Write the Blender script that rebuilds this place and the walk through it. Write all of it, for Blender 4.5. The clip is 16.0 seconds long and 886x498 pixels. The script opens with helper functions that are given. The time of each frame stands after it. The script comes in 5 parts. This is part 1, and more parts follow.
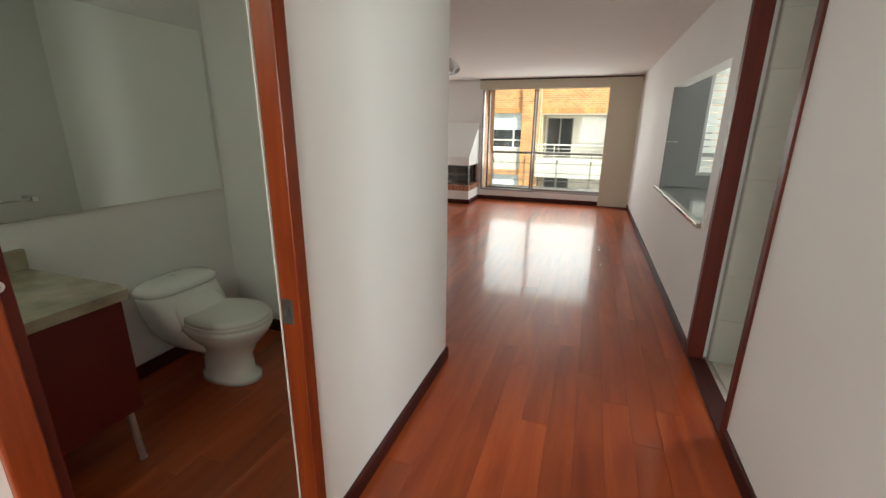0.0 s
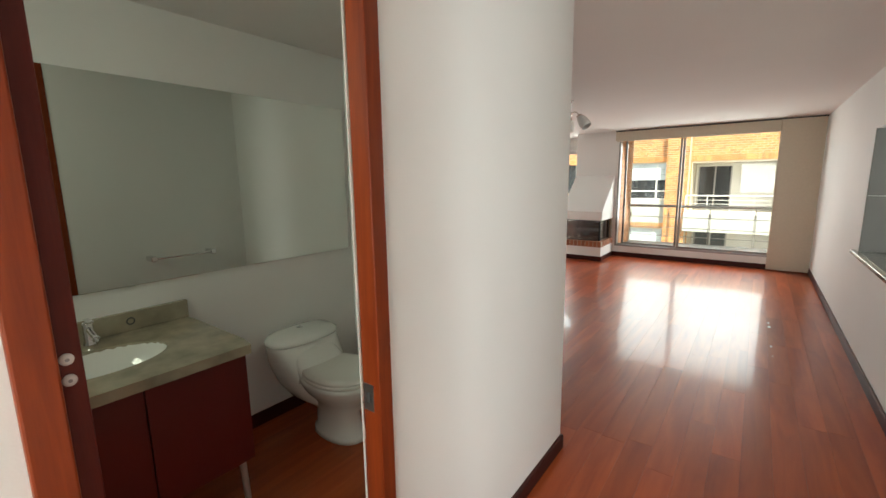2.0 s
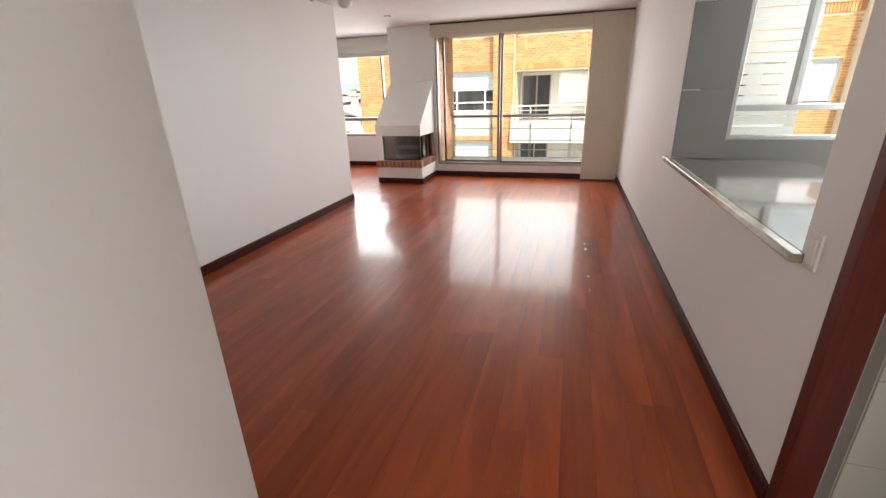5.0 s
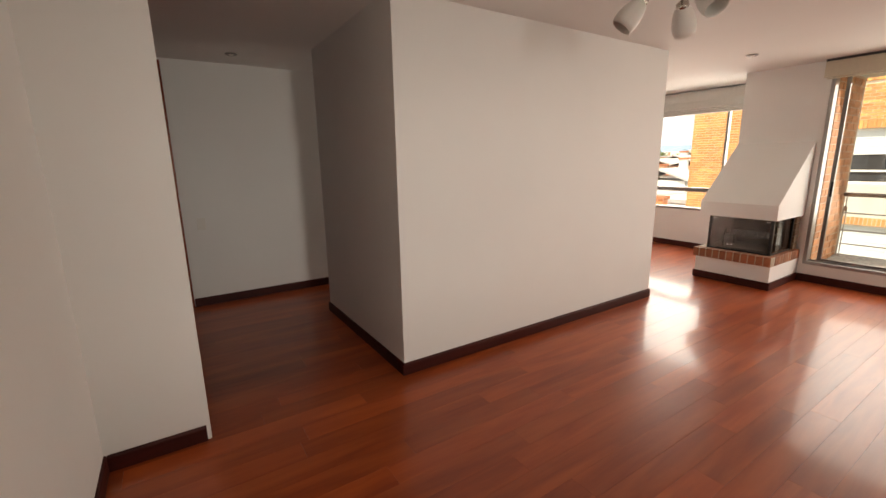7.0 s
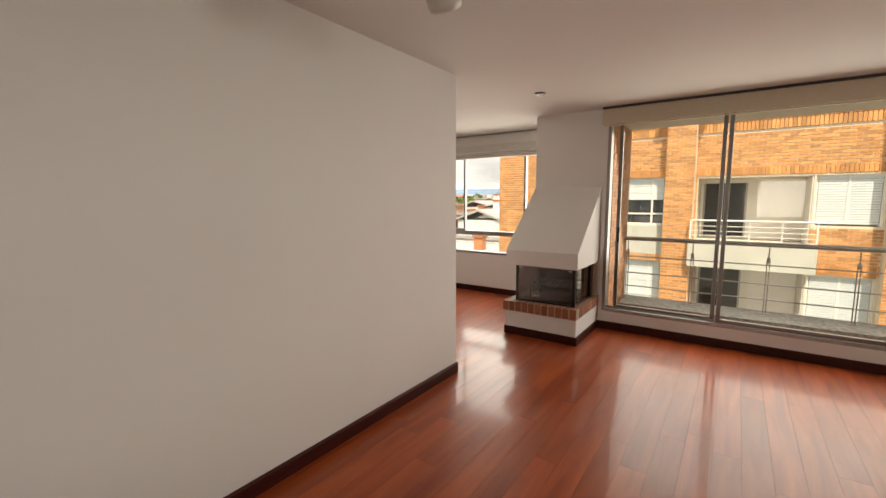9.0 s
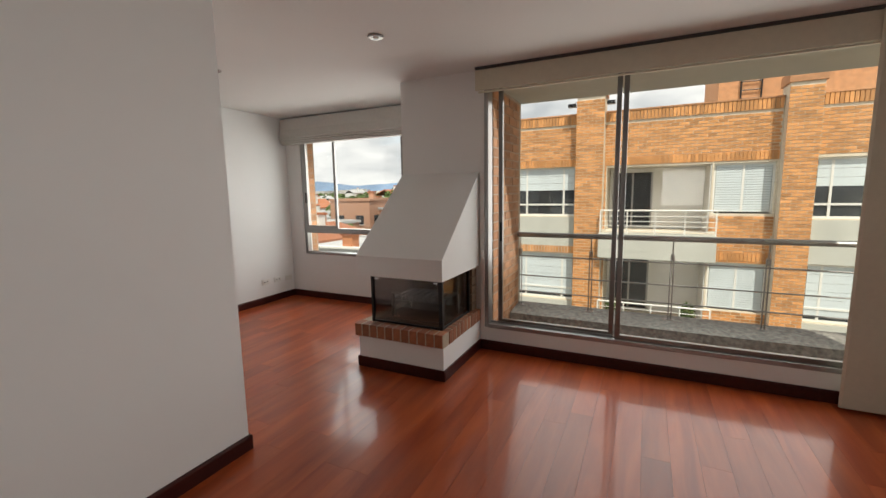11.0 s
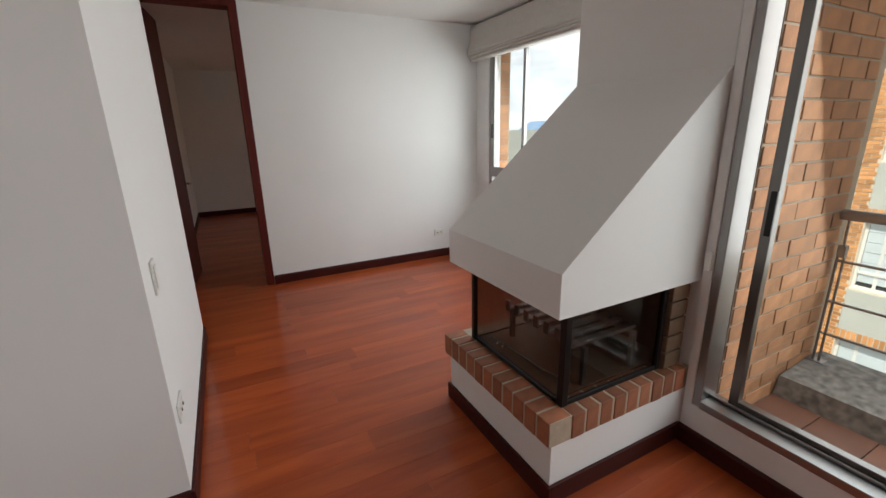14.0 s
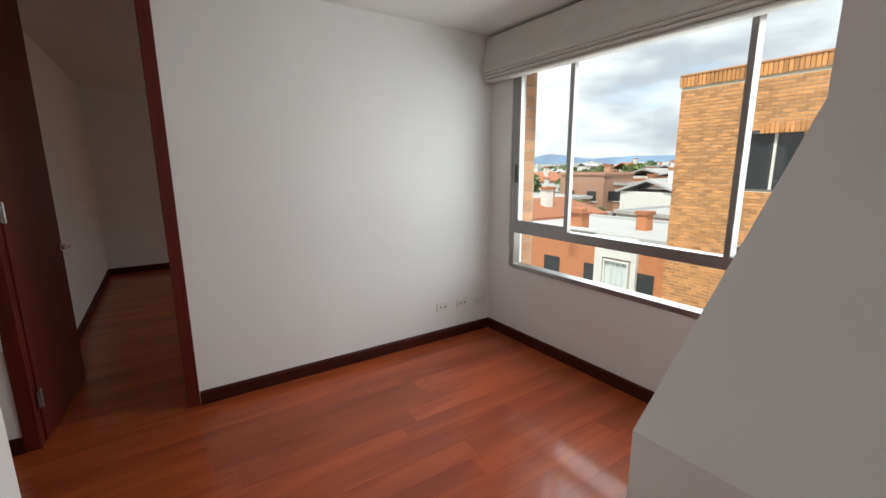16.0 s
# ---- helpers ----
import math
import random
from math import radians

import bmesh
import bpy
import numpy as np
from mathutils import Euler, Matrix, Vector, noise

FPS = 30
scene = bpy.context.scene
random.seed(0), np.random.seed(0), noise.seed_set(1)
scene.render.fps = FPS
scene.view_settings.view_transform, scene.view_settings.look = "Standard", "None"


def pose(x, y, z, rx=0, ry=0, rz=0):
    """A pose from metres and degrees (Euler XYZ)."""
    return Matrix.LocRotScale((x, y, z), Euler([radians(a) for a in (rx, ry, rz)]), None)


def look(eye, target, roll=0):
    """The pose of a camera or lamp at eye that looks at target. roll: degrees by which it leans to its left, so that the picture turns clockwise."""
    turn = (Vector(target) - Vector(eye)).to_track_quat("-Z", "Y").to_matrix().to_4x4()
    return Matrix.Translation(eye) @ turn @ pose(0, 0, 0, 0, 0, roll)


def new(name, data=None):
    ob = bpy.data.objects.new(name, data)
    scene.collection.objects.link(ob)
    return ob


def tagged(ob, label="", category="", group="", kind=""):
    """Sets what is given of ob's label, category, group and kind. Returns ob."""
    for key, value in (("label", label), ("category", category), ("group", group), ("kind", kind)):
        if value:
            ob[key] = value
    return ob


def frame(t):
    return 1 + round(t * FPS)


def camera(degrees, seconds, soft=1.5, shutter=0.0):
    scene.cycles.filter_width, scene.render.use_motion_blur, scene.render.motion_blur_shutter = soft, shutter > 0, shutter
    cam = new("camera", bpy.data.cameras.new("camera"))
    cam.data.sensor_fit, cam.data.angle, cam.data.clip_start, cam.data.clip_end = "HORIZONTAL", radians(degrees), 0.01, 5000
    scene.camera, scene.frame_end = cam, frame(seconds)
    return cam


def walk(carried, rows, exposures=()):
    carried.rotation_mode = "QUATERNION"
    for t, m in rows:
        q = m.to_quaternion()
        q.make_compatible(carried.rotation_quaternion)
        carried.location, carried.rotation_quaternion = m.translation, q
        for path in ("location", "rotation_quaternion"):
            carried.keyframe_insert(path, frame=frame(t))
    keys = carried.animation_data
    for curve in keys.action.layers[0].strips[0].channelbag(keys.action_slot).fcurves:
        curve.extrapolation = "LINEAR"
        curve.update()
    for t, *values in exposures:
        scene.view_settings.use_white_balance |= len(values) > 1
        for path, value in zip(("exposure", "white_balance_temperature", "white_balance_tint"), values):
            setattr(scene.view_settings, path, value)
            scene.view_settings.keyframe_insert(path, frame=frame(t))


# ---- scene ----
cam = camera(93.3, 16.0)
PATH = [
    (0, (0.34, 0.248, 1.483), (-0.282, 2.064, 0.922), 0.6),
    (0.5, (0.281, 0.43, 1.428), (-0.632, 2.039, 0.668), -0.3),
    (1, (0.309, 0.474, 1.378), (-0.811, 1.908, 0.547), -1.9),
    (1.5, (0.341, 0.466, 1.432), (-0.874, 1.9, 0.746), -1.7),
    (2, (0.355, 0.443, 1.545), (-0.829, 2.021, 1.217), -0.9),
    (2.5, (0.377, 0.49, 1.583), (-0.512, 2.274, 1.415), -0.3),
    (3, (0.336, 0.647, 1.559), (-0.167, 2.571, 1.342), 0.6),
    (3.2, (0.336, 0.728, 1.546), (-0.06, 2.668, 1.303), 0.4),
    (5.3, (0.351, 2.129, 1.383), (-0.28, 3.877, 0.644), -2.4),
    (5.5, (0.29, 2.267, 1.404), (-0.444, 3.971, 0.657), -1.9),
    (6, (0.06, 2.564, 1.407), (-0.983, 4.106, 0.674), -1.3),
    (6.5, (-0.114, 2.767, 1.382), (-1.508, 4.06, 0.761), -1.9),
    (7, (-0.157, 3.026, 1.436), (-1.801, 4.086, 1.021), -1.0),
    (7.5, (-0.262, 3.289, 1.465), (-1.971, 4.299, 1.223), -0.1),
    (8, (-0.489, 3.572, 1.458), (-2.098, 4.743, 1.256), 0.0),
    (8.5, (-0.596, 3.914, 1.465), (-2.018, 5.303, 1.248), -0.1),
    (9, (-0.665, 4.271, 1.451), (-1.805, 5.897, 1.212), -0.2),
    (9.5, (-0.755, 4.604, 1.453), (-1.635, 6.383, 1.207), -0.7),
    (9.7, (-0.715, 4.741, 1.417), (-1.525, 6.553, 1.174), -0.9),
    (11.8, (-0.576, 6.211, 1.387), (-1.622, 7.882, 1.051), -1.0),
    (12, (-0.574, 6.359, 1.38), (-1.719, 7.96, 1.026), -1.1),
    (12.5, (-0.605, 6.673, 1.395), (-1.964, 8.083, 0.99), -1.2),
    (13, (-0.605, 6.963, 1.379), (-2.126, 8.174, 0.913), -1.4),
    (13.5, (-0.7, 7.194, 1.361), (-2.324, 8.241, 0.845), -1.3),
    (14, (-0.941, 7.381, 1.367), (-2.653, 8.259, 0.822), -1.3),
    (14.5, (-1.23, 7.502, 1.368), (-3.017, 8.202, 0.807), -1.1),
    (15, (-1.583, 7.526, 1.359), (-3.41, 8.127, 0.813), -0.9),
    (15.5, (-1.951, 7.511, 1.411), (-3.73, 8.282, 0.922), -0.6),
    (16, (-2.268, 7.611, 1.399), (-3.903, 8.697, 1.016), -0.3),
]
walk(cam, [(t, look(eye, target, roll)) for t, eye, target, roll in PATH],
     exposures=[(0, 1.6, 6500, 1), (0.5, 1.8, 6600, 3), (1.5, 1.85, 6600, 3), (2.0, 1.8, 6600, 2), (3.2, 1.6, 6500, 1), (5.5, 1.75, 6700, 11), (6.5, 1.65, 7600, 13), (7.5, 1.5, 8200, 15), (8.0, 1.45, 8200, 15), (9.0, 1.05, 7900, 11), (9.5, 0.8, 7800, 8), (12.0, 0.6, 6400, 9), (13.5, 0.75, 6400, 7), (15.0, 0.9, 6300, 6), (16.0, 0.75, 6300, 6)])

# ---- world, sun, exposure ----
SUN_AZ, SUN_EL = radians(150), radians(56)     # azimuth clockwise from +y, towards +x
world = bpy.data.worlds.new("sky")
scene.world = world
world.use_nodes = True
wn, wl = world.node_tree.nodes, world.node_tree.links
wn.clear()
w_out, w_bg, w_sky = wn.new("ShaderNodeOutputWorld"), wn.new("ShaderNodeBackground"), wn.new("ShaderNodeTexSky")
w_sky.sky_type, w_sky.sun_disc, w_sky.sun_elevation, w_sky.sun_rotation = "NISHITA", False, SUN_EL, SUN_AZ
w_co, w_map, w_noise, w_ramp, w_mix = (wn.new("ShaderNodeTexCoord"), wn.new("ShaderNodeMapping"), wn.new("ShaderNodeTexNoise"),
                                       wn.new("ShaderNodeValToRGB"), wn.new("ShaderNodeMix"))
w_map.inputs["Scale"].default_value = (1.0, 1.0, 3.2)
w_noise.inputs["Scale"].default_value, w_noise.inputs["Detail"].default_value, w_noise.inputs["Roughness"].default_value = 2.6, 7, 0.55
w_ramp.color_ramp.elements[0].position, w_ramp.color_ramp.elements[1].position = 0.22, 0.42
w_noise2, w_ramp2 = wn.new("ShaderNodeTexNoise"), wn.new("ShaderNodeValToRGB")
w_noise2.inputs["Scale"].default_value, w_noise2.inputs["Detail"].default_value = 5.0, 6
w_ramp2.color_ramp.elements[0].position, w_ramp2.color_ramp.elements[0].color = 0.35, (2.7, 2.85, 3.1, 1)
w_ramp2.color_ramp.elements[1].position, w_ramp2.color_ramp.elements[1].color = 0.62, (5.0, 5.0, 5.05, 1)
w_mix.data_type = "RGBA"
wl.new(w_co.outputs["Generated"], w_map.inputs["Vector"])
wl.new(w_map.outputs["Vector"], w_noise.inputs["Vector"])
wl.new(w_map.outputs["Vector"], w_noise2.inputs["Vector"])
wl.new(w_noise.outputs["Fac"], w_ramp.inputs["Fac"])
wl.new(w_noise2.outputs["Fac"], w_ramp2.inputs["Fac"])
wl.new(w_ramp.outputs["Color"], w_mix.inputs["Factor"])
wl.new(w_sky.outputs["Color"], w_mix.inputs["A"])
wl.new(w_ramp2.outputs["Color"], w_mix.inputs["B"])
wl.new(w_mix.outputs["Result"], w_bg.inputs["Color"])
wl.new(w_bg.outputs["Background"], w_out.inputs["Surface"])
w_bg.inputs["Strength"].default_value = 0.15
sun_data = bpy.data.lights.new("sun", "SUN")
sun_data.energy, sun_data.angle, sun_data.color = 3.0, radians(0.6), (1.0, 0.95, 0.86)
sun = new("sun", sun_data)
sun_dir = Vector((math.sin(SUN_AZ) * math.cos(SUN_EL), math.cos(SUN_AZ) * math.cos(SUN_EL), math.sin(SUN_EL)))
sun.matrix_world = look(sun_dir * 60, (0, 0, 0))


def sky_lamp(name, x0, x1, y, z, depth, power, down=62, spread=95):
    """Area lamp that stands in for sky light at a window opening, seen or added."""
    data = bpy.data.lights.new(name, "AREA")
    data.shape, data.size, data.size_y, data.energy, data.spread = "RECTANGLE", x1 - x0, depth, power, radians(spread)
    data.color = (0.93, 0.97, 1.0)
    ob = new(name, data)
    ob.matrix_world = look(((x0 + x1) / 2, y, z), ((x0 + x1) / 2, y - math.cos(radians(down)), z - math.sin(radians(down))))
    return ob


sky_lamp("sky_light_living", -1.78, 0.98, 9.58, 1.4, 1.7, 20, 27, 170)
sky_lamp("sky_light_study", -4.6, -2.72, 10.34, 1.4, 1.45, 22, 24, 170)
sky_lamp("sky_light_kitchen", 1.5, 3.2, 5.95, 2.0, 0.7, 10)
# added fill lamp at an unseen opening, brightens the wall block through the hatch
east = sky_lamp("fill_light_kitchen_east", -0.45, 0.45, 0, 0, 1.1, 28, 8, 165)
east.matrix_world = look((3.7, 3.95, 1.6), (0.0, 4.9, 1.25))
sky_lamp("sky_light_bedroom", -8.2, -6.4, 10.42, 1.9, 0.7, 1.8)
hall = sky_lamp("sky_light_hall", -0.2, 0.9, -1.9, 1.4, 1.2, 14, 30, 160)
hall.rotation_euler.z += math.pi
hall.data.color = (1.0, 0.99, 0.95)
# added greenish fill lamp, out of view, to brighten the bathroom
bath = sky_lamp("fill_light_bathroom", -0.3, 0.3, 0, 0, 0.4, 1.6, 20, 150)
bath.matrix_world = look((-1.3, -0.26, 2.1), (-1.3, 1.5, 1.2))
bath.data.color = (0.95, 1.0, 0.82)

# ---- materials ----
def material(name, colour, rough=0.5, metal=0.0, noise_scale=0, amount=0.0, bump=0.0, bump_scale=200, per_object=0.0, coat=0.0, spec=0.5):
    """A plain surface with tone variation at a large scale, fine grain relief, and a tone for each object."""
    m = bpy.data.materials.new(name)
    m.use_nodes = True
    n, l = m.node_tree.nodes, m.node_tree.links
    b = n["Principled BSDF"]
    b.inputs["Base Color"].default_value = (*colour, 1)
    b.inputs["Roughness"].default_value, b.inputs["Metallic"].default_value = rough, metal
    b.inputs["Coat Weight"].default_value, b.inputs["Specular IOR Level"].default_value = coat, spec
    co = n.new("ShaderNodeTexCoord")
    last = None
    if amount:
        t = n.new("ShaderNodeTexNoise")
        t.inputs["Scale"].default_value, t.inputs["Detail"].default_value = noise_scale, 5
        l.new(co.outputs["Object"], t.inputs["Vector"])
        r = n.new("ShaderNodeMapRange")
        r.inputs["From Min"].default_value, r.inputs["From Max"].default_value = 0.3, 0.7
        r.inputs["To Min"].default_value, r.inputs["To Max"].default_value = 1 - amount, 1 + amount
        l.new(t.outputs["Fac"], r.inputs["Value"])
        last = r.outputs["Result"]
        rr = n.new("ShaderNodeMapRange")
        rr.inputs["To Min"].default_value, rr.inputs["To Max"].default_value = max(0.02, rough * 0.8), min(1, rough * 1.2)
        l.new(t.outputs["Fac"], rr.inputs["Value"])
        l.new(rr.outputs["Result"], b.inputs["Roughness"])
    if per_object:
        o = n.new("ShaderNodeObjectInfo")
        r = n.new("ShaderNodeMapRange")
        r.inputs["To Min"].default_value, r.inputs["To Max"].default_value = 1 - per_object, 1 + per_object
        l.new(o.outputs["Random"], r.inputs["Value"])
        if last:
            mul = n.new("ShaderNodeMath")
            mul.operation = "MULTIPLY"
            l.new(last, mul.inputs[0])
            l.new(r.outputs["Result"], mul.inputs[1])
            last = mul.outputs[0]
        else:
            last = r.outputs["Result"]
    if last:
        h = n.new("ShaderNodeHueSaturation")
        h.inputs["Color"].default_value = (*colour, 1)
        l.new(last, h.inputs["Value"])
        l.new(h.outputs["Color"], b.inputs["Base Color"])
    if bump:
        t2 = n.new("ShaderNodeTexNoise")
        t2.inputs["Scale"].default_value, t2.inputs["Detail"].default_value = bump_scale, 4
        l.new(co.outputs["Object"], t2.inputs["Vector"])
        bp = n.new("ShaderNodeBump")
        bp.inputs["Strength"].default_value, bp.inputs["Distance"].default_value = bump, 0.004
        l.new(t2.outputs["Fac"], bp.inputs["Height"])
        l.new(bp.outputs["Normal"], b.inputs["Normal"])
    return m


def islands(m, amount):
    """Gives each loose piece of a joined mesh a tone of its own."""
    n, l = m.node_tree.nodes, m.node_tree.links
    g, r, h = n.new("ShaderNodeNewGeometry"), n.new("ShaderNodeMapRange"), n.new("ShaderNodeHueSaturation")
    r.inputs["To Min"].default_value, r.inputs["To Max"].default_value = 1 - amount, 1 + amount
    b = n["Principled BSDF"]
    src = b.inputs["Base Color"].links
    if src:
        l.new(src[0].from_socket, h.inputs["Color"])
    else:
        h.inputs["Color"].default_value = b.inputs["Base Color"].default_value
    l.new(g.outputs["Random Per Island"], r.inputs["Value"])
    l.new(r.outputs["Result"], h.inputs["Value"])
    l.new(h.outputs["Color"], b.inputs["Base Color"])
    return m


def wood(name, dark, light, rough, along="y", per_object=0.0, coat=0.0, stretch=16, scale=2.2, fine=0.25, relief=0.03):
    """Wood with long streaks along one axis, fine pores and a tone for each piece."""
    m = bpy.data.materials.new(name)
    m.use_nodes = True
    n, l = m.node_tree.nodes, m.node_tree.links
    b = n["Principled BSDF"]
    b.inputs["Roughness"].default_value, b.inputs["Coat Weight"].default_value, b.inputs["Coat Roughness"].default_value = rough, coat, 0.08
    b.inputs["Specular IOR Level"].default_value = 0.25
    co, mp, oi = n.new("ShaderNodeTexCoord"), n.new("ShaderNodeMapping"), n.new("ShaderNodeObjectInfo")
    mp.inputs["Scale"].default_value = {"x": (1, stretch, stretch), "y": (stretch, 1, stretch), "z": (stretch, stretch, 1)}[along]
    add = n.new("ShaderNodeVectorMath")
    sc = n.new("ShaderNodeVectorMath")
    sc.operation = "SCALE"
    sc.inputs[0].default_value = (37.0, 91.0, 13.0)
    l.new(oi.outputs["Random"], sc.inputs["Scale"])
    l.new(co.outputs["Object"], add.inputs[0])
    l.new(sc.outputs["Vector"], add.inputs[1])
    l.new(add.outputs["Vector"], mp.inputs["Vector"])
    t, f = n.new("ShaderNodeTexNoise"), n.new("ShaderNodeTexNoise")
    t.inputs["Scale"].default_value, t.inputs["Detail"].default_value, t.inputs["Distortion"].default_value = scale, 6, 0.6
    f.inputs["Scale"].default_value, f.inputs["Detail"].default_value = scale * 9, 3
    l.new(mp.outputs["Vector"], t.inputs["Vector"])
    l.new(mp.outputs["Vector"], f.inputs["Vector"])
    ramp = n.new("ShaderNodeValToRGB")
    ramp.color_ramp.elements[0].position, ramp.color_ramp.elements[0].color = 0.28, (*dark, 1)
    ramp.color_ramp.elements[1].position, ramp.color_ramp.elements[1].color = 0.72, (*light, 1)
    mixf = n.new("ShaderNodeMath")
    mixf.operation = "MULTIPLY_ADD"
    mixf.inputs[1].default_value = fine
    l.new(f.outputs["Fac"], mixf.inputs[0])
    half = n.new("ShaderNodeMath")
    half.operation = "MULTIPLY_ADD"
    half.inputs[1].default_value, half.inputs[2].default_value = 1.0, -0.5 * fine
    l.new(t.outputs["Fac"], half.inputs[0])
    l.new(half.outputs[0], mixf.inputs[2])
    l.new(mixf.outputs[0], ramp.inputs["Fac"])
    h, r = n.new("ShaderNodeHueSaturation"), n.new("ShaderNodeMapRange")
    r.inputs["To Min"].default_value, r.inputs["To Max"].default_value = 1 - per_object, 1 + per_object
    l.new(oi.outputs["Random"], r.inputs["Value"])
    l.new(r.outputs["Result"], h.inputs["Value"])
    l.new(ramp.outputs["Color"], h.inputs["Color"])
    l.new(h.outputs["Color"], b.inputs["Base Color"])
    bp = n.new("ShaderNodeBump")
    bp.inputs["Strength"].default_value, bp.inputs["Distance"].default_value = relief, 0.001
    l.new(f.outputs["Fac"], bp.inputs["Height"])
    l.new(bp.outputs["Normal"], b.inputs["Normal"])
    return m


def glass(name, colour=(1, 1, 1), gloss=1.0, tint=0.0):
    """Thin pane: clear with a Fresnel reflection."""
    m = bpy.data.materials.new(name)
    m.use_nodes = True
    n, l = m.node_tree.nodes, m.node_tree.links
    n.clear()
    out, tr, gl, mx, fr = (n.new("ShaderNodeOutputMaterial"), n.new("ShaderNodeBsdfTransparent"), n.new("ShaderNodeBsdfGlossy"),
                           n.new("ShaderNodeMixShader"), n.new("ShaderNodeLayerWeight"))
    tr.inputs["Color"].default_value = (*colour, 1)
    gl.inputs["Roughness"].default_value = 0.01
    fr.inputs["Blend"].default_value = 0.5
    pw, ma = n.new("ShaderNodeMath"), n.new("ShaderNodeMath")
    pw.operation, ma.operation = "POWER", "MULTIPLY_ADD"
    pw.inputs[1].default_value, ma.inputs[1].default_value, ma.inputs[2].default_value = 5.0, 0.6 * gloss, 0.025 * gloss
    l.new(fr.outputs["Facing"], pw.inputs[0])
    l.new(pw.outputs[0], ma.inputs[0])
    l.new(ma.outputs[0], mx.inputs["Fac"])
    l.new(tr.outputs["BSDF"], mx.inputs[1])
    l.new(gl.outputs["BSDF"], mx.inputs[2])
    l.new(mx.outputs["Shader"], out.inputs["Surface"])
    return m


M_WALL = material("white_wall_paint", (0.8, 0.8, 0.785), 0.7, 0, 1.3, 0.02, 0.05, 260)
M_CEIL = material("white_ceiling_paint", (0.78, 0.77, 0.75), 0.85, 0, 1.1, 0.02, 0.04, 200)
M_FLOOR = wood("mahogany_floor", (0.25, 0.04, 0.012), (0.44, 0.092, 0.023), 0.34, "y", 0.16, 0.34, 9, 1.1, 0.12, 0.003)
M_SUB = material("dark_floor_joint", (0.03, 0.01, 0.006), 0.6)
M_TRIM = wood("dark_mahogany_trim", (0.034, 0.005, 0.004), (0.062, 0.009, 0.006), 0.5, "y", 0.05, 0.0)
M_DOOR = wood("red_mahogany_frame", (0.15, 0.022, 0.006), (0.25, 0.045, 0.01), 0.33, "z", 0.05, 0.2)
M_DOORD = wood("dark_mahogany_door", (0.075, 0.009, 0.006), (0.12, 0.016, 0.009), 0.48, "z", 0.05, 0.05)
M_CAB = material("red_lacquer_cabinet", (0.12, 0.012, 0.01), 0.35, 0, 3, 0.05)
M_ALU = material("anodised_aluminium", (0.33, 0.32, 0.31), 0.42, 1.0, 8, 0.04, 0.02, 400)
# same aluminium toned darker: the shade of backlit sashes is in the colour
M_ALUD = material("backlit_toned_aluminium", (0.2, 0.19, 0.18), 0.35, 1.0, 8, 0.04, 0.02, 400)
M_CHROME = material("chrome", (0.75, 0.75, 0.76), 0.12, 1.0)
M_STEEL = material("brushed_steel_rail", (0.32, 0.31, 0.3), 0.4, 1.0, 20, 0.06)
M_BLACK = material("black_steel", (0.012, 0.012, 0.012), 0.35, 0.4, 12, 0.1)
M_PLASTIC = material("white_plastic", (0.75, 0.74, 0.7), 0.35)
M_SLOT = material("dark_slot", (0.05, 0.05, 0.05), 0.6)
M_CERAMIC = material("white_ceramic", (0.78, 0.79, 0.76), 0.08, 0, 3, 0.01, 0, 0, 0, 0.6)
M_MIRROR = material("mirror_silver", (0.86, 0.88, 0.86), 0.015, 1.0)
M_MARBLE = material("beige_marble", (0.33, 0.29, 0.21), 0.15, 0, 9, 0.22, 0, 0, 0, 0.5)
M_GRANITE = material("dark_granite", (0.09, 0.085, 0.075), 0.12, 0, 120, 0.5, 0, 0, 0, 0.4)
M_TILE = material("cream_floor_tile", (0.62, 0.58, 0.5), 0.2, 0, 4, 0.04, 0, 0, 0.03)
M_WTILE = material("pale_wall_tile", (0.5, 0.49, 0.45), 0.2, 0, 4, 0.03, 0, 0, 0.02)
# grey tile, with the shade of the backlit wall put into its dark tone
M_GREYTILE = material("grey_tile_toned_for_shade", (0.09, 0.086, 0.078), 0.55, 0, 4, 0.05, 0, 0, 0.03)
M_GROUT = material("grout", (0.5, 0.47, 0.42), 0.9, 0, 20, 0.08)
M_BLIND = material("cream_blind_fabric", (0.6, 0.55, 0.44), 0.9, 0, 30, 0.03, 0.15, 700)
M_ROMAN = material("off_white_blind_fabric", (0.62, 0.6, 0.56), 0.9, 0, 30, 0.03, 0.15, 700)
M_GREYCAB = material("grey_laminate", (0.3, 0.3, 0.29), 0.5, 0, 5, 0.03)
M_BRICK = material("orange_brick", (0.46, 0.23, 0.115), 0.85, 0, 14, 0.22, 0.5, 90, 0.2)
M_HEARTH = material("red_hearth_brick", (0.32, 0.12, 0.06), 0.75, 0, 16, 0.25, 0.5, 110, 0.22)
M_MORTAR = material("pale_mortar", (0.44, 0.36, 0.27), 0.95, 0, 30, 0.1, 0.4, 150)
M_CONC = material("grey_concrete", (0.22, 0.21, 0.19), 0.95, 0, 28, 0.45, 0.8, 60)
M_RENDER = material("pale_grey_render", (0.5, 0.5, 0.45), 0.9, 0, 3, 0.06, 0.2, 80)
M_FIREBRICK = material("brown_firebrick", (0.16, 0.1, 0.06), 0.9, 0, 12, 0.2, 0.3, 80)
M_FLOORJ = islands(wood("mahogany_floor_far", (0.25, 0.04, 0.012), (0.44, 0.092, 0.023), 0.34, "y", 0.0, 0.34, 9, 1.1, 0.12, 0.003), 0.16)
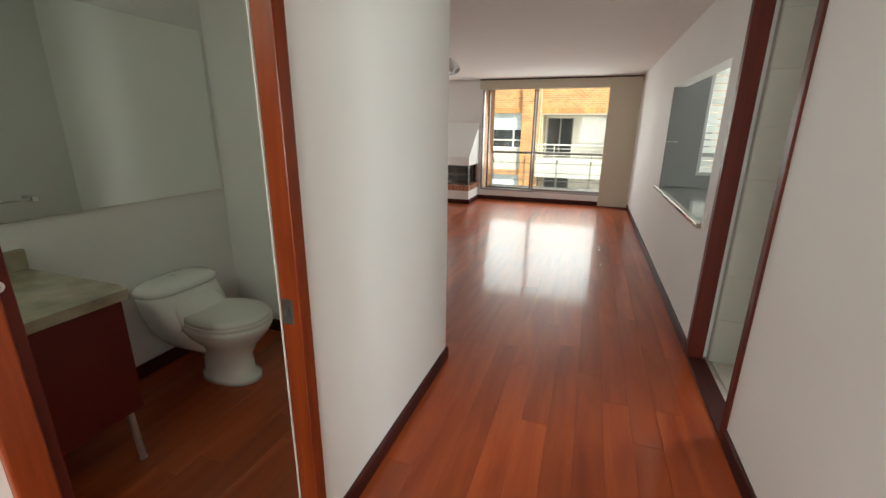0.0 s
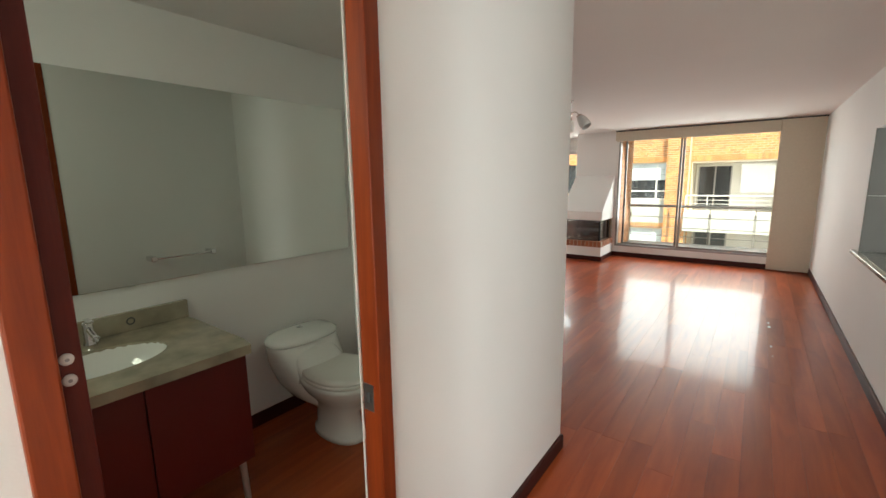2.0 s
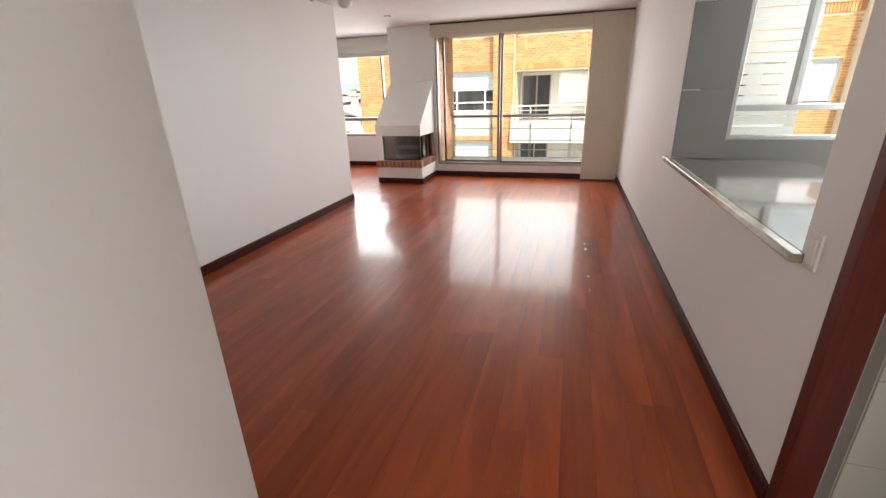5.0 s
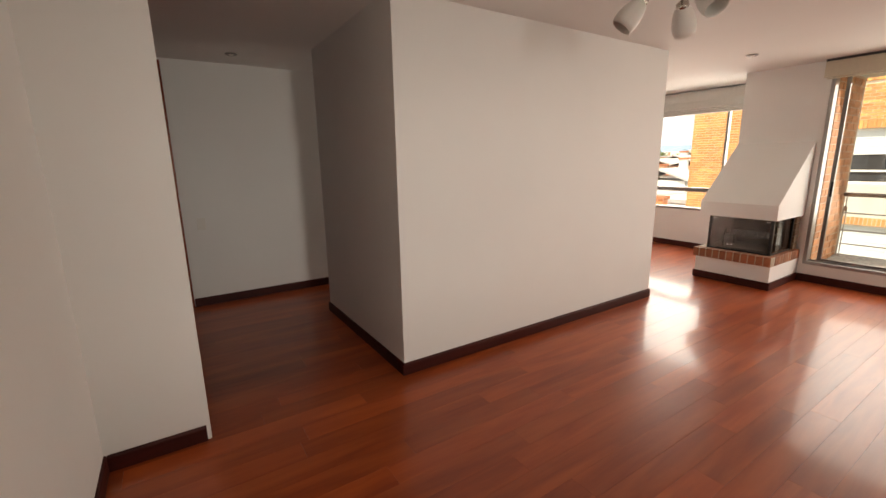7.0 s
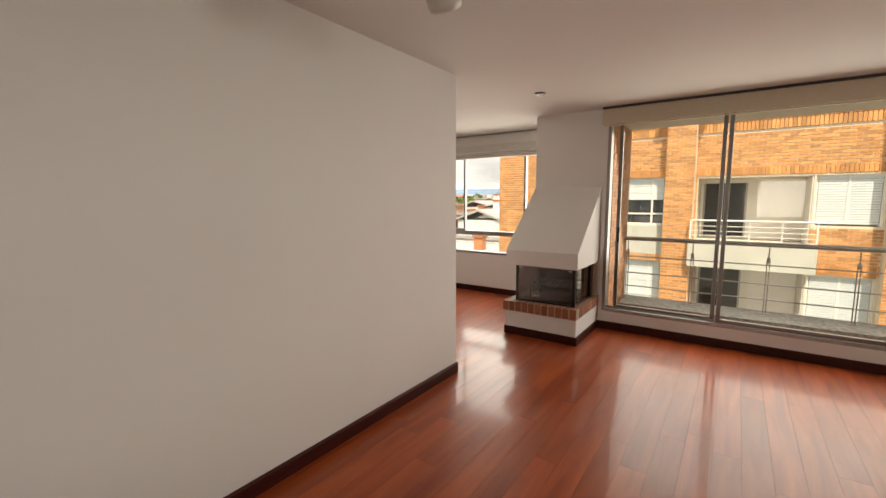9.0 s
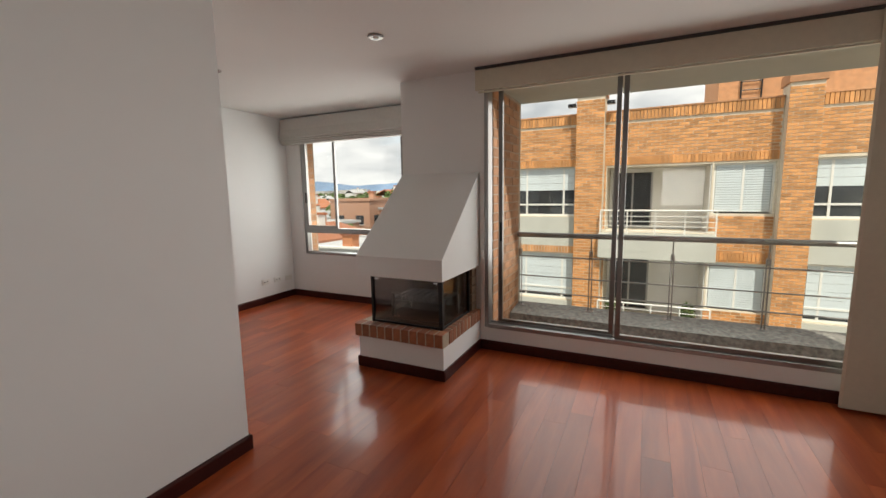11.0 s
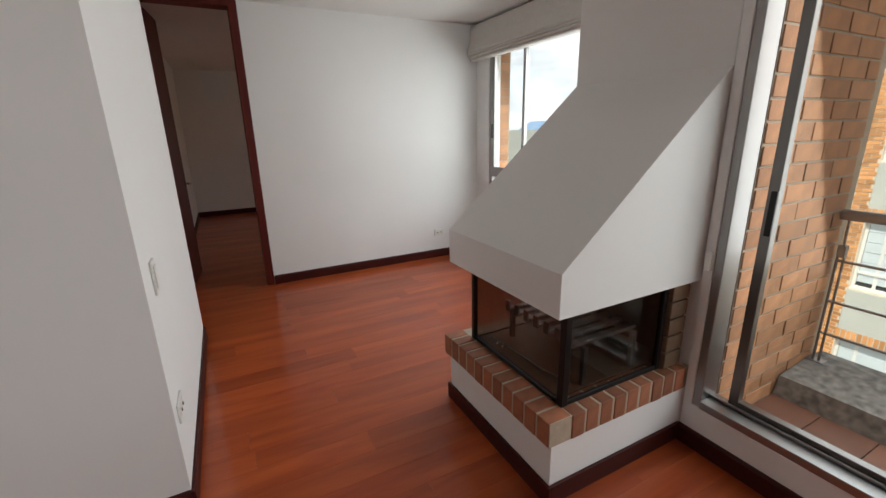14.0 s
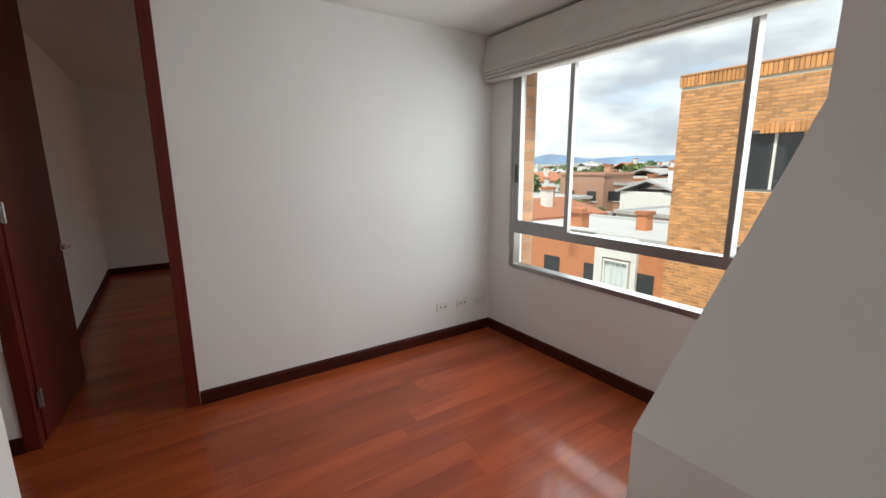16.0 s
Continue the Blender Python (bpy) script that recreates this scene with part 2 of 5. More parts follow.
M_FACADE = islands(material("orange_facade_brick", (0.57, 0.27, 0.1), 0.85, 0, 6, 0.12, 0.3, 60), 0.27)
M_FMORTAR = material("cream_facade_mortar", (0.66, 0.58, 0.46), 0.95, 0, 10, 0.08, 0.3, 90)
M_TILEOUT = material("brown_terracotta_tile", (0.2, 0.085, 0.05), 0.6, 0, 12, 0.15, 0.2, 80, 0.2)
M_ORANGE = material("orange_brick_house", (0.5, 0.2, 0.09), 0.9, 0, 3, 0.15, 0.2, 30)
M_SILVER = material("satin_silver_leg", (0.6, 0.6, 0.6), 0.3, 0.7)
M_HOUSE = material("pink_brick_house", (0.42, 0.24, 0.16), 0.9, 0, 2, 0.1, 0, 0, 0.2)
M_WHITEHOUSE = material("white_house_render", (0.7, 0.69, 0.66), 0.9, 0, 2, 0.06)
M_ROOF = material("terracotta_roof", (0.36, 0.14, 0.07), 0.9, 0, 5, 0.15, 0, 0, 0.15)
M_ROOFG = material("grey_sheet_roof", (0.4, 0.4, 0.4), 0.7, 0, 3, 0.12, 0, 0, 0.15)
M_LEAF = islands(material("green_foliage", (0.1, 0.15, 0.045), 0.8, 0, 3, 0.2, 0, 0, 0.2), 0.4)
M_BARK = material("brown_bark", (0.12, 0.08, 0.05), 0.9, 0, 12, 0.2)
# the haze of distance is put into this blue base colour
M_HILL = material("haze_tinted_hill", (0.16, 0.24, 0.36), 1.0, 0, 0.004, 0.25)
M_PANEL = material("translucent_window_blind", (0.6, 0.66, 0.68), 0.6, 0, 2, 0.05)
M_TERRA = material("terracotta_pot", (0.5, 0.12, 0.05), 0.8)
M_SHADE = material("frosted_lamp_glass", (0.75, 0.74, 0.7), 0.35, 0, 3, 0.02)
M_NICKEL = material("brushed_nickel", (0.5, 0.47, 0.42), 0.25, 1.0)
M_LOG = material("dull_grate_steel", (0.3, 0.29, 0.28), 0.38, 0.9, 20, 0.2)
M_GLASS = glass("window_glass", (0.97, 0.98, 0.97))
M_SMOKE = glass("smoked_glass", (0.66, 0.62, 0.6), 1.4)
M_DARKGLASS = material("dark_window_glass", (0.03, 0.035, 0.04), 0.05, 0, 0, 0, 0, 0, 0, 0, 0.8)


# ---- mesh helpers ----
def box(bm, x0, y0, z0, x1, y1, z1, bevel=0.0):
    """Adds a box, with its edges rounded off if asked."""
    r = bmesh.ops.create_cube(bm, size=1, matrix=Matrix.LocRotScale(((x0 + x1) / 2, (y0 + y1) / 2, (z0 + z1) / 2), None, (x1 - x0, y1 - y0, z1 - z0)))
    if bevel:
        edges = list({e for v in r["verts"] for e in v.link_edges})
        bmesh.ops.bevel(bm, geom=edges, offset=bevel, segments=2, affect="EDGES", profile=0.5)
    return bm


def rod(bm, a, b, r, r2=None, sides=14):
    """Adds a round bar from a to b."""
    a, b = Vector(a), Vector(b)
    turn = (b - a).to_track_quat("Z", "Y").to_matrix().to_4x4()
    bmesh.ops.create_cone(bm, cap_ends=True, segments=sides, radius1=r, radius2=r if r2 is None else r2, depth=(b - a).length,
                          matrix=Matrix.Translation((a + b) / 2) @ turn)
    return bm


def lathe(bm, profile, centre=(0, 0, 0), sides=28, squash=(1, 1)):
    """Turns a profile of (radius, height) about the upright axis."""
    rings = []
    for r, z in profile:
        rings.append([bm.verts.new((centre[0] + r * squash[0] * math.cos(2 * math.pi * k / sides),
                                    centre[1] + r * squash[1] * math.sin(2 * math.pi * k / sides), centre[2] + z)) for k in range(sides)])
    for a, b in zip(rings, rings[1:]):
        for k in range(sides):
            bm.faces.new((a[k], a[(k + 1) % sides], b[(k + 1) % sides], b[k]))
    bm.faces.new(list(reversed(rings[0])))
    bm.faces.new(rings[-1])
    return bm


def prism(bm, outline, axis, lo, hi):
    """Pushes an outline of (u, v) along one axis."""
    def at(u, v, w):
        return {"x": (w, u, v), "y": (u, w, v), "z": (u, v, w)}[axis]
    a = [bm.verts.new(at(u, v, lo)) for u, v in outline]
    b = [bm.verts.new(at(u, v, hi)) for u, v in outline]
    bm.faces.new(a)
    bm.faces.new(list(reversed(b)))
    for k in range(len(a)):
        bm.faces.new((a[k], b[k], b[(k + 1) % len(a)], a[(k + 1) % len(a)]))
    bmesh.ops.recalc_face_normals(bm, faces=bm.faces[:])
    return bm


def solid(boxes, holes=()):
    """A mass of boxes less some holes, as one closed mesh without inner faces."""
    cuts = [sorted({round(b[k], 5) for b in (*boxes, *holes)} | {round(b[k + 3], 5) for b in (*boxes, *holes)}) for k in range(3)]
    inside = lambda p, bs: any(all(b[k] < p[k] < b[k + 3] for k in range(3)) for b in bs)
    n = [len(c) - 1 for c in cuts]
    full = np.zeros([k + 2 for k in n], bool)
    for i in range(n[0]):
        for j in range(n[1]):
            for k in range(n[2]):
                p = [(cuts[a][q] + cuts[a][q + 1]) / 2 for a, q in enumerate((i, j, k))]
                full[i + 1, j + 1, k + 1] = inside(p, boxes) and not inside(p, holes)
    bm, made = bmesh.new(), {}
    def v(i, j, k):
        if (i, j, k) not in made:
            made[i, j, k] = bm.verts.new((cuts[0][i], cuts[1][j], cuts[2][k]))
        return made[i, j, k]
    for i in range(n[0] + 1):
        for j in range(n[1] + 1):
            for k in range(n[2] + 1):
                for a in range(3):
                    o = [i, j, k]
                    u, w = (a + 1) % 3, (a + 2) % 3
                    if o[u] == n[u] or o[w] == n[w]:
                        continue
                    lo = full[tuple(o[q] + (0 if q == a else 1) for q in range(3))]
                    hi = full[tuple(q + 1 for q in o)]
                    if lo == hi:
                        continue
                    ring = []
                    for du, dw in ((0, 0), (1, 0), (1, 1), (0, 1)):
                        q = list(o)
                        q[u] += du
                        q[w] += dw
                        ring.append(v(*q))
                    bm.faces.new(ring if lo else ring[::-1])
    return bm


def mesh(name, bm, mat, smooth=False):
    data = bpy.data.meshes.new(name)
    bm.to_mesh(data)
    bm.free()
    data.materials.append(mat)
    if smooth:
        data.shade_smooth()
    return data


def part(name, bm, mat, parent=None, label="", smooth=False):
    """ONE mesh object, under a thing or a part."""
    ob = new(name, mesh(name, bm, mat, smooth))
    if parent:
        ob.parent = parent
    return tagged(ob, label)


def structure(name, bm, mat, label, category, parent=None):
    return tagged(part(name, bm, mat, parent), label, category, "", "structure")


def thing(name, label, category, group="", at=(0, 0, 0)):
    """An empty at a thing's base, which parents its parts."""
    ob = new(name)
    ob.empty_display_size = 0.1
    ob.location = at
    return tagged(ob, label, category, group)


def smooth_sharp(ob, degrees=40):
    ob.data.set_sharp_from_angle(angle=radians(degrees))
    return ob

# ---- structure ----
H = 2.4
structure("ceiling", solid([(-9.5, -1.85, H, 1.22, 10.05, H + 0.2), (1.22, -1.85, H, 3.72, 5.62, H + 0.2)]), M_CEIL, "smooth white painted plaster ceiling", "ceiling")
structure("wall_east", solid([(1.10, -1.7, 0, 1.22, 9.16, H)], [(1, 2.32, -1, 2, 3.22, 3), (1, 3.45, 0.84, 2, 5.50, 1.91)]), M_WALL,
          "white painted wall with a kitchen doorway and a serving hatch", "wall")
structure("wall_hall_west", solid([(-0.49, -1.7, 0, -0.44, 2.6, H)], [(-1, 0.53, -1, 0, 1.222, 3)]), M_WALL, "white painted hall wall with the bathroom doorway", "wall")
structure("wall_hall_south", solid([(-2.3, -1.82, 0, 3.72, -1.7, H)], [(-0.2, -2, 0.7, 0.9, -1, 2.1)]), M_WALL, "plain white wall behind the hall", "wall")
structure("wall_bathroom_north", solid([(-2.51, 2.55, 0, -0.49, 2.6, H)]), M_WALL, "white painted wall beside the bathroom", "wall")
# the high hole is an invented opening, unseen, for the bathroom fill lamp
structure("wall_bathroom_west", solid([(-2.2, -0.3, 0, -2.1, 2.55, H), (-2.1, -0.4, 0, -0.49, -0.3, H)], [(-1.6, -0.5, 1.9, -1.0, 0, 2.3)]), M_WALL, "white painted bathroom wall", "wall")
structure("wall_closet", solid([(-4.33, 1.52, 0, -2.51, 3.05, H)], [(-4.27, 2.45, -1, -2.57, 3.5, 2.38)]), M_WALL, "white painted closet walls round the closet doors", "wall")
structure("wall_block", solid([(-4.08, 4.22, 0, -2.52, 7.10, H)]), M_WALL, "free-standing white painted wall block between passage and living room", "wall")
structure("wall_west", solid([(-5.12, 1.4, 0, -5.0, 9.91, H)], [(-6, 6.9, -1, -4, 7.655, 3), (-6, 2.3, -1, -4, 3.09, 2.38)]), M_WALL, "white painted wall with a bedroom doorway", "wall")
structure("wall_north_study", solid([(-5.12, 9.91, 0, -2.63, 10.05, H)], [(-4.76, 9, 0.6, -2.66, 11, 2.16)]), M_WALL, "white painted wall with a wide window", "wall")
structure("wall_chimney_breast", solid([(-2.63, 9.06, 0, -1.88, 10.05, H)]), M_WALL, "white chimney breast behind the fireplace", "wall")
structure("wall_north", solid([(-1.88, 9.04, 0, 1.10, 9.16, H)], [(-1.845, 8, 0.2, 1.02, 10, 2.37)]), M_WALL, "white painted window wall with a low sill", "wall")
structure("wall_passage_end", solid([(-5.12, 1.4, 0, -2.2, 1.52, H)]), M_WALL, "plain white wall at the end of the passage", "wall")
structure("wall_side_room", solid([(-6.6, 1.4, 0, -5.12, 1.52, H), (-6.6, 1.52, 0, -6.5, 6.77, H)]), M_WALL, "plain white wall of the dark side room", "wall")
structure("wall_bedroom", solid([(-9.42, 6.77, 0, -5.12, 6.89, H), (-9.42, 6.89, 0, -9.3, 10.05, H), (-9.3, 9.93, 0, -5.12, 10.05, H)], [(-8.2, 9, 0.6, -6.4, 11, 2.1)]), M_WALL, "white painted bedroom walls", "wall")
# the hole in the east side is an added, unseen opening for the fill lamp
structure("wall_kitchen", solid([(3.6, -1.7, 0, 3.72, 5.62, H), (1.22, 1.0, 0, 3.6, 1.12, H)], [(3, 3.45, 1.0, 4, 4.45, 2.2)]), M_WTILE, "pale kitchen walls", "wall")
# backlit wall, its shade carried by the tile colour
structure("wall_kitchen_north", solid([(1.22, 5.5, 0, 3.6, 5.62, H)], [(1.44, 5, 1.0, 3.3, 6, 2.2)]), M_GREYTILE, "grey tiled kitchen wall with a window, toned dark for shade", "wall")
structure("wall_kitchen_partition", solid([(1.22, 3.17, 0, 1.95, 3.29, H)]), M_WTILE, "pale tiled kitchen partition", "wall")
floor = structure("floor", solid([(-9.42, -1.8, -0.3, 1.16, 10.05, -0.012)]), M_SUB, "glossy reddish-brown hardwood plank floor", "floor")
floor_kitchen = structure("floor_kitchen", solid([(1.16, -1.8, -0.3, 3.72, 5.62, -0.006)]), M_GROUT, "cream tiled kitchen floor", "floor")

# skirting boards, each run butted against the next
def skirting(x0, y0, x1, y1, nx, ny, high=0.085, deep=0.014):
    """A skirting board along a wall from (x0, y0) to (x1, y1), standing out towards (nx, ny)."""
    bm = bmesh.new()
    prof = [(0, 0), (deep, 0), (deep, high - 0.012), (deep - 0.006, high), (0, high)]
    rows = [[bm.verts.new((x + nx * u, y + ny * u, v)) for u, v in prof] for x, y in ((x0, y0), (x1, y1))]
    for k in range(5):
        bm.faces.new((rows[0][k], rows[0][(k + 1) % 5], rows[1][(k + 1) % 5], rows[1][k]))
    bm.faces.new(rows[0])
    bm.faces.new(rows[1][::-1])
    bmesh.ops.recalc_face_normals(bm, faces=bm.faces[:])
    structure("baseboard", bm, M_TRIM, "dark mahogany skirting board along the wall", "baseboard")


for run in ((1.10, -1.7, 1.10, 2.31, -1, 0), (1.10, 3.23, 1.10, 9.04, -1, 0), (-0.44, -1.7, -0.44, 0.51, 1, 0), (-0.44, 1.242, -0.44, 2.6, 1, 0),
            (-0.426, 2.6, -2.51, 2.6, 0, 1), (-2.51, 2.614, -2.51, 3.03, 1, 0), (-2.506, 4.22, -4.094, 4.22, 0, -1), (-2.52, 4.22, -2.52, 7.1, 1, 0),
            (-2.506, 7.1, -4.094, 7.1, 0, 1), (-4.08, 4.22, -4.08, 7.1, -1, 0), (-5.0, 3.1, -5.0, 6.895, 1, 0), (-5.0, 7.665, -5.0, 9.91, 1, 0),
            (-4.986, 9.91, -2.66, 9.91, 0, -1), (-1.88, 9.04, 1.086, 9.04, 0, -1), (-9.3, 6.89, -5.85, 6.89, 0, 1), (-9.3, 6.904, -9.3, 9.93, 1, 0),
            (-2.1, 1.4, -2.1, 2.536, 1, 0), (-2.1, 2.55, -0.51, 2.55, 0, -1)):
    skirting(*run)


# door frames: two jambs and a head that line a doorway through a wall
def door_frame(name, axis, wall0, wall1, lo, hi, top, mat, label, face=0.05, inside=0.03):
    """axis: the wall runs along this axis, from lo to hi; wall0, wall1: its two faces."""
    t = thing(name, label, "door frame", "", ((wall0 + wall1) / 2, (lo + hi) / 2, 0) if axis == "y" else ((lo + hi) / 2, (wall0 + wall1) / 2, 0))
    tagged(t, kind="structure")
    inv = Matrix.Translation(t.location).inverted()
    a, b = wall0 - 0.012, wall1 + 0.012
    def piece(n, u0, u1, z0, z1):
        bm = bmesh.new()
        if axis == "y":
            box(bm, a, u0, z0, b, u1, z1, 0.004)
        else:
            box(bm, u0, a, z0, u1, b, z1, 0.004)
        o = part(n, bm, mat, t)
        o.matrix_parent_inverse = inv
    piece("jamb", lo - face + inside, lo + inside, 0, top)
    piece("jamb", hi - inside, hi + face - inside, 0, top)
    piece("head", lo + inside, hi - inside, top - 0.05, top)
    return t


door_frame("door_frame_kitchen", "y", 1.10, 1.175, 2.32, 3.22, 2.398, M_DOORD, "dark red mahogany frame of the kitchen doorway", 0.055, 0.05)
door_frame("door_frame_bathroom", "y", -0.484, -0.44, 0.53, 1.222, 2.398, M_DOOR, "glossy red mahogany frame of the bathroom doorway", 0.05, 0.034)
door_frame("door_frame_bedroom", "y", -5.12, -5.0, 6.9, 7.655, 2.398, M_DOORD, "dark mahogany frame of the bedroom doorway", 0.065, 0.058)
door_frame("door_frame_passage", "y", -5.12, -5.0, 2.3, 3.09, 2.38, M_DOOR, "red mahogany frame of the side room doorway", 0.05, 0.045)

# ---- windows ----
def local(o, parent):
    o.matrix_parent_inverse = Matrix.Translation(parent.location).inverted()
    return o


def bit(name, bm, mat, parent, label="", smooth=False):
    """A part given in the place's own metres."""
    o = part(name, bm, mat, parent, label, smooth)
    root = parent
    if parent.parent:
        o.matrix_parent_inverse = Matrix.Identity(4)
        return o
    return local(o, parent)


def bar(bm, x0, x1, y0, y1, z0, z1):
    return box(bm, x0, y0, z0, x1, y1, z1, 0.003)


def pane(name, parent, x0, x1, y, z0, z1, mat=None):
    o = bit(name, box(bmesh.new(), x0, y - 0.003, z0, x1, y + 0.003, z1), mat or M_GLASS, parent)
    o.visible_shadow = False
    return o


def leaf(parent, x0, x1, y, z0, z1, wide=0.045, mat=None):
    """A glazed sash: two stiles, two rails, the pane between."""
    for n, a in (("stile", (x0, x0 + wide, z0, z1)), ("stile", (x1 - wide, x1, z0, z1)), ("rail", (x0 + wide, x1 - wide, z0, z0 + wide)), ("rail", (x0 + wide, x1 - wide, z1 - wide, z1))):
        bit(n, bar(bmesh.new(), a[0], a[1], y - 0.018, y + 0.018, a[2], a[3]), mat or M_ALU, parent)
    pane("pane", parent, x0 + wide - 0.005, x1 - wide + 0.005, y, z0 + wide - 0.005, z1 - wide + 0.005)


w1 = tagged(thing("window_1", "wide aluminium sliding balcony window, closed", "window", "", (-0.41, 9.1, 0.2)), kind="structure")
for n, a in (("window_frame", (-1.845, -1.81, 0.2, 2.37)), ("window_frame", (0.985, 1.02, 0.2, 2.37)), ("window_frame", (-1.81, 0.985, 2.33, 2.37)), ("window_sill", (-1.81, 0.985, 0.2, 0.235))):
    bit(n, bar(bmesh.new(), a[0], a[1], 9.035 if "sill" in n else 9.045, 9.155, a[2], a[3]), M_ALU, w1)
# sashes in the darker copy, which carries their backlit shade
leaf(w1, -1.74, -0.785, 9.13, 0.235, 2.33, 0.036, M_ALUD)
leaf(w1, -0.77, 0.985, 9.08, 0.235, 2.33, 0.036, M_ALUD)
bit("track", bar(bmesh.new(), -1.81, 0.985, 9.1, 9.11, 0.2365, 0.25), M_ALU, w1)
bit("window_handle", bar(bmesh.new(), -1.722, -1.7, 9.095, 9.106, 0.97, 1.135), M_BLACK, w1, "black sliding latch")

w2 = tagged(thing("window_2", "aluminium study window with a low fixed light", "window", "", (-3.7, 9.97, 0.6)), kind="structure")
for n, a in (("window_frame", (-4.76, -4.715, 0.6, 2.16)), ("window_frame", (-2.71, -2.66, 0.6, 2.16)), ("window_frame", (-4.715, -2.71, 2.11, 2.16)), ("window_sill", (-4.715, -2.71, 0.6, 0.635)),
             ("transom", (-4.715, -2.71, 0.885, 0.95)), ("mullion", (-3.203, -3.172, 0.95, 2.11))):
    bit(n, bar(bmesh.new(), a[0], a[1], 9.9 if "sill" in n else 9.92, 9.99, a[2], a[3]), M_ALU, w2)
leaf(w2, -4.715, -4.19, 9.94, 0.95, 2.11, 0.035)
pane("pane", w2, -4.22, -3.2, 9.965, 0.95, 2.11)
pane("pane", w2, -3.175, -2.71, 9.965, 0.95, 2.11)
pane("pane", w2, -4.715, -2.71, 9.965, 0.635, 0.885)
bit("window_handle", bar(bmesh.new(), -4.707, -4.688, 9.905, 9.922, 1.28, 1.42), M_BLACK, w2, "black latch")

w3 = tagged(thing("window_3", "kitchen window with white slats outside", "window", "", (2.4, 5.56, 1.0)), kind="structure")
for n, a in (("window_frame", (1.44, 1.475, 1.0, 2.2)), ("window_frame", (3.26, 3.3, 1.0, 2.2)), ("window_frame", (1.475, 3.26, 2.16, 2.2)), ("window_sill", (1.475, 3.26, 1.0, 1.03)), ("transom", (1.475, 3.26, 1.2, 1.24)), ("mullion", (1.8, 1.84, 1.24, 2.16))):
    bit(n, bar(bmesh.new(), a[0], a[1], 5.52, 5.6, a[2], a[3]), M_ALU, w3)
pane("pane", w3, 1.475, 3.26, 5.56, 1.24, 2.16)
pane("pane", w3, 1.475, 3.26, 5.56, 1.03, 1.2)
slats = thing("louvre_screen", "white horizontal slats outside the kitchen window", "louvre", "", (1.9, 5.9, 0.8))
for k in range(20):
    o = bit("slat", box(bmesh.new(), 1.3, 5.86, 0.85 + 0.075 * k, 2.0, 5.9, 0.915 + 0.075 * k), M_PLASTIC, slats)
for x in (1.32, 1.97):
    bit("slat_post", box(bmesh.new(), x - 0.02, 5.902, 0.0, x + 0.02, 5.94, 2.38), M_PLASTIC, slats)

# ---- blinds ----
def folds(bm, x0, x1, outline, wave=0.0):
    return prism(bm, outline, "x", x0, x1)


b1 = thing("roller_blind", "cream fabric roller blind drawn up over the balcony window", "blind", "", (-0.66, 9.0, 2.21))
bit("fascia", box(bmesh.new(), -1.89, 8.955, 2.215, 0.60, 8.975, 2.375, 0.004), M_BLIND, b1)
bit("hem_bar", box(bmesh.new(), -1.87, 8.977, 2.2, 0.6, 9.0, 2.213, 0.003), M_BLIND, b1)
bit("head_rail", box(bmesh.new(), -1.89, 8.95, 2.377, 1.098, 9.02, 2.399, 0.003), M_SLOT, b1, "dark head rail")
p1 = thing("panel_blind", "cream fabric panels of a sliding blind, stacked beside the window", "blind", "", (0.83, 8.98, 0.02))
for k in range(3):
    bm = bmesh.new()
    pts = [(0.555 + 0.012 * k, 8.94 + 0.018 * k), (0.57 + 0.012 * k, 8.93 + 0.018 * k), (1.09, 8.93 + 0.018 * k), (1.09, 8.942 + 0.018 * k), (0.575 + 0.012 * k, 8.942 + 0.018 * k)]
    prism(bm, pts, "z", 0.02 + 0.004 * k, 2.376)
    bit("fabric_panel", bm, M_BLIND, p1)
bit("weight_bar", box(bmesh.new(), 0.58, 8.944, 0.035, 1.085, 8.9475, 0.055), M_ALU, p1)

b2 = thing("roman_blind", "off-white roman blind folded up over the study window", "blind", "", (-3.8, 9.82, 2.12))
outline = [(9.905, 2.375), (9.83, 2.375), (9.82, 2.24), (9.80, 2.18), (9.785, 2.135), (9.795, 2.12), (9.84, 2.125), (9.905, 2.13)]
bit("valance", prism(bmesh.new(), outline, "x", -4.99, -2.64), M_ROMAN, b2)
for k, (y, z) in enumerate(((9.79, 2.118), (9.80, 2.094), (9.815, 2.07))):
    bit("fold", prism(bmesh.new(), [(9.9, z), (y + 0.012, z + 0.002), (y, z - 0.006), (y + 0.004, z - 0.016), (y + 0.02, z - 0.021), (9.9, z - 0.018)], "x", -4.985, -2.64), M_ROMAN, b2)
chain = bmesh.new()
for k in range(60):
    bmesh.ops.create_icosphere(chain, subdivisions=1, radius=0.003, matrix=Matrix.Translation((-4.972 - 0.008 * math.sin(k * 0.05), 9.86, 2.12 + 0.004 * k)))
bit("cord", chain, M_PLASTIC, b2)

# ---- fireplace ----
f = thing("fireplace", "white three-sided glazed corner fireplace with a brick hearth", "fireplace", "", (-2.26, 8.7, 0))
bit("hood", prism(bmesh.new(), [(8.298, 0.752), (8.298, 0.912), (9.058, 1.57), (9.058, 2.398), (9.062, 2.398), (9.062, 0.752)], "x", -2.66, -1.895), M_WALL, f, "white plastered sloping hood")
bit("plinth", solid([(-2.65, 8.29, 0.0, -1.89, 9.058, 0.257)]), M_WALL, f, "white plastered base")
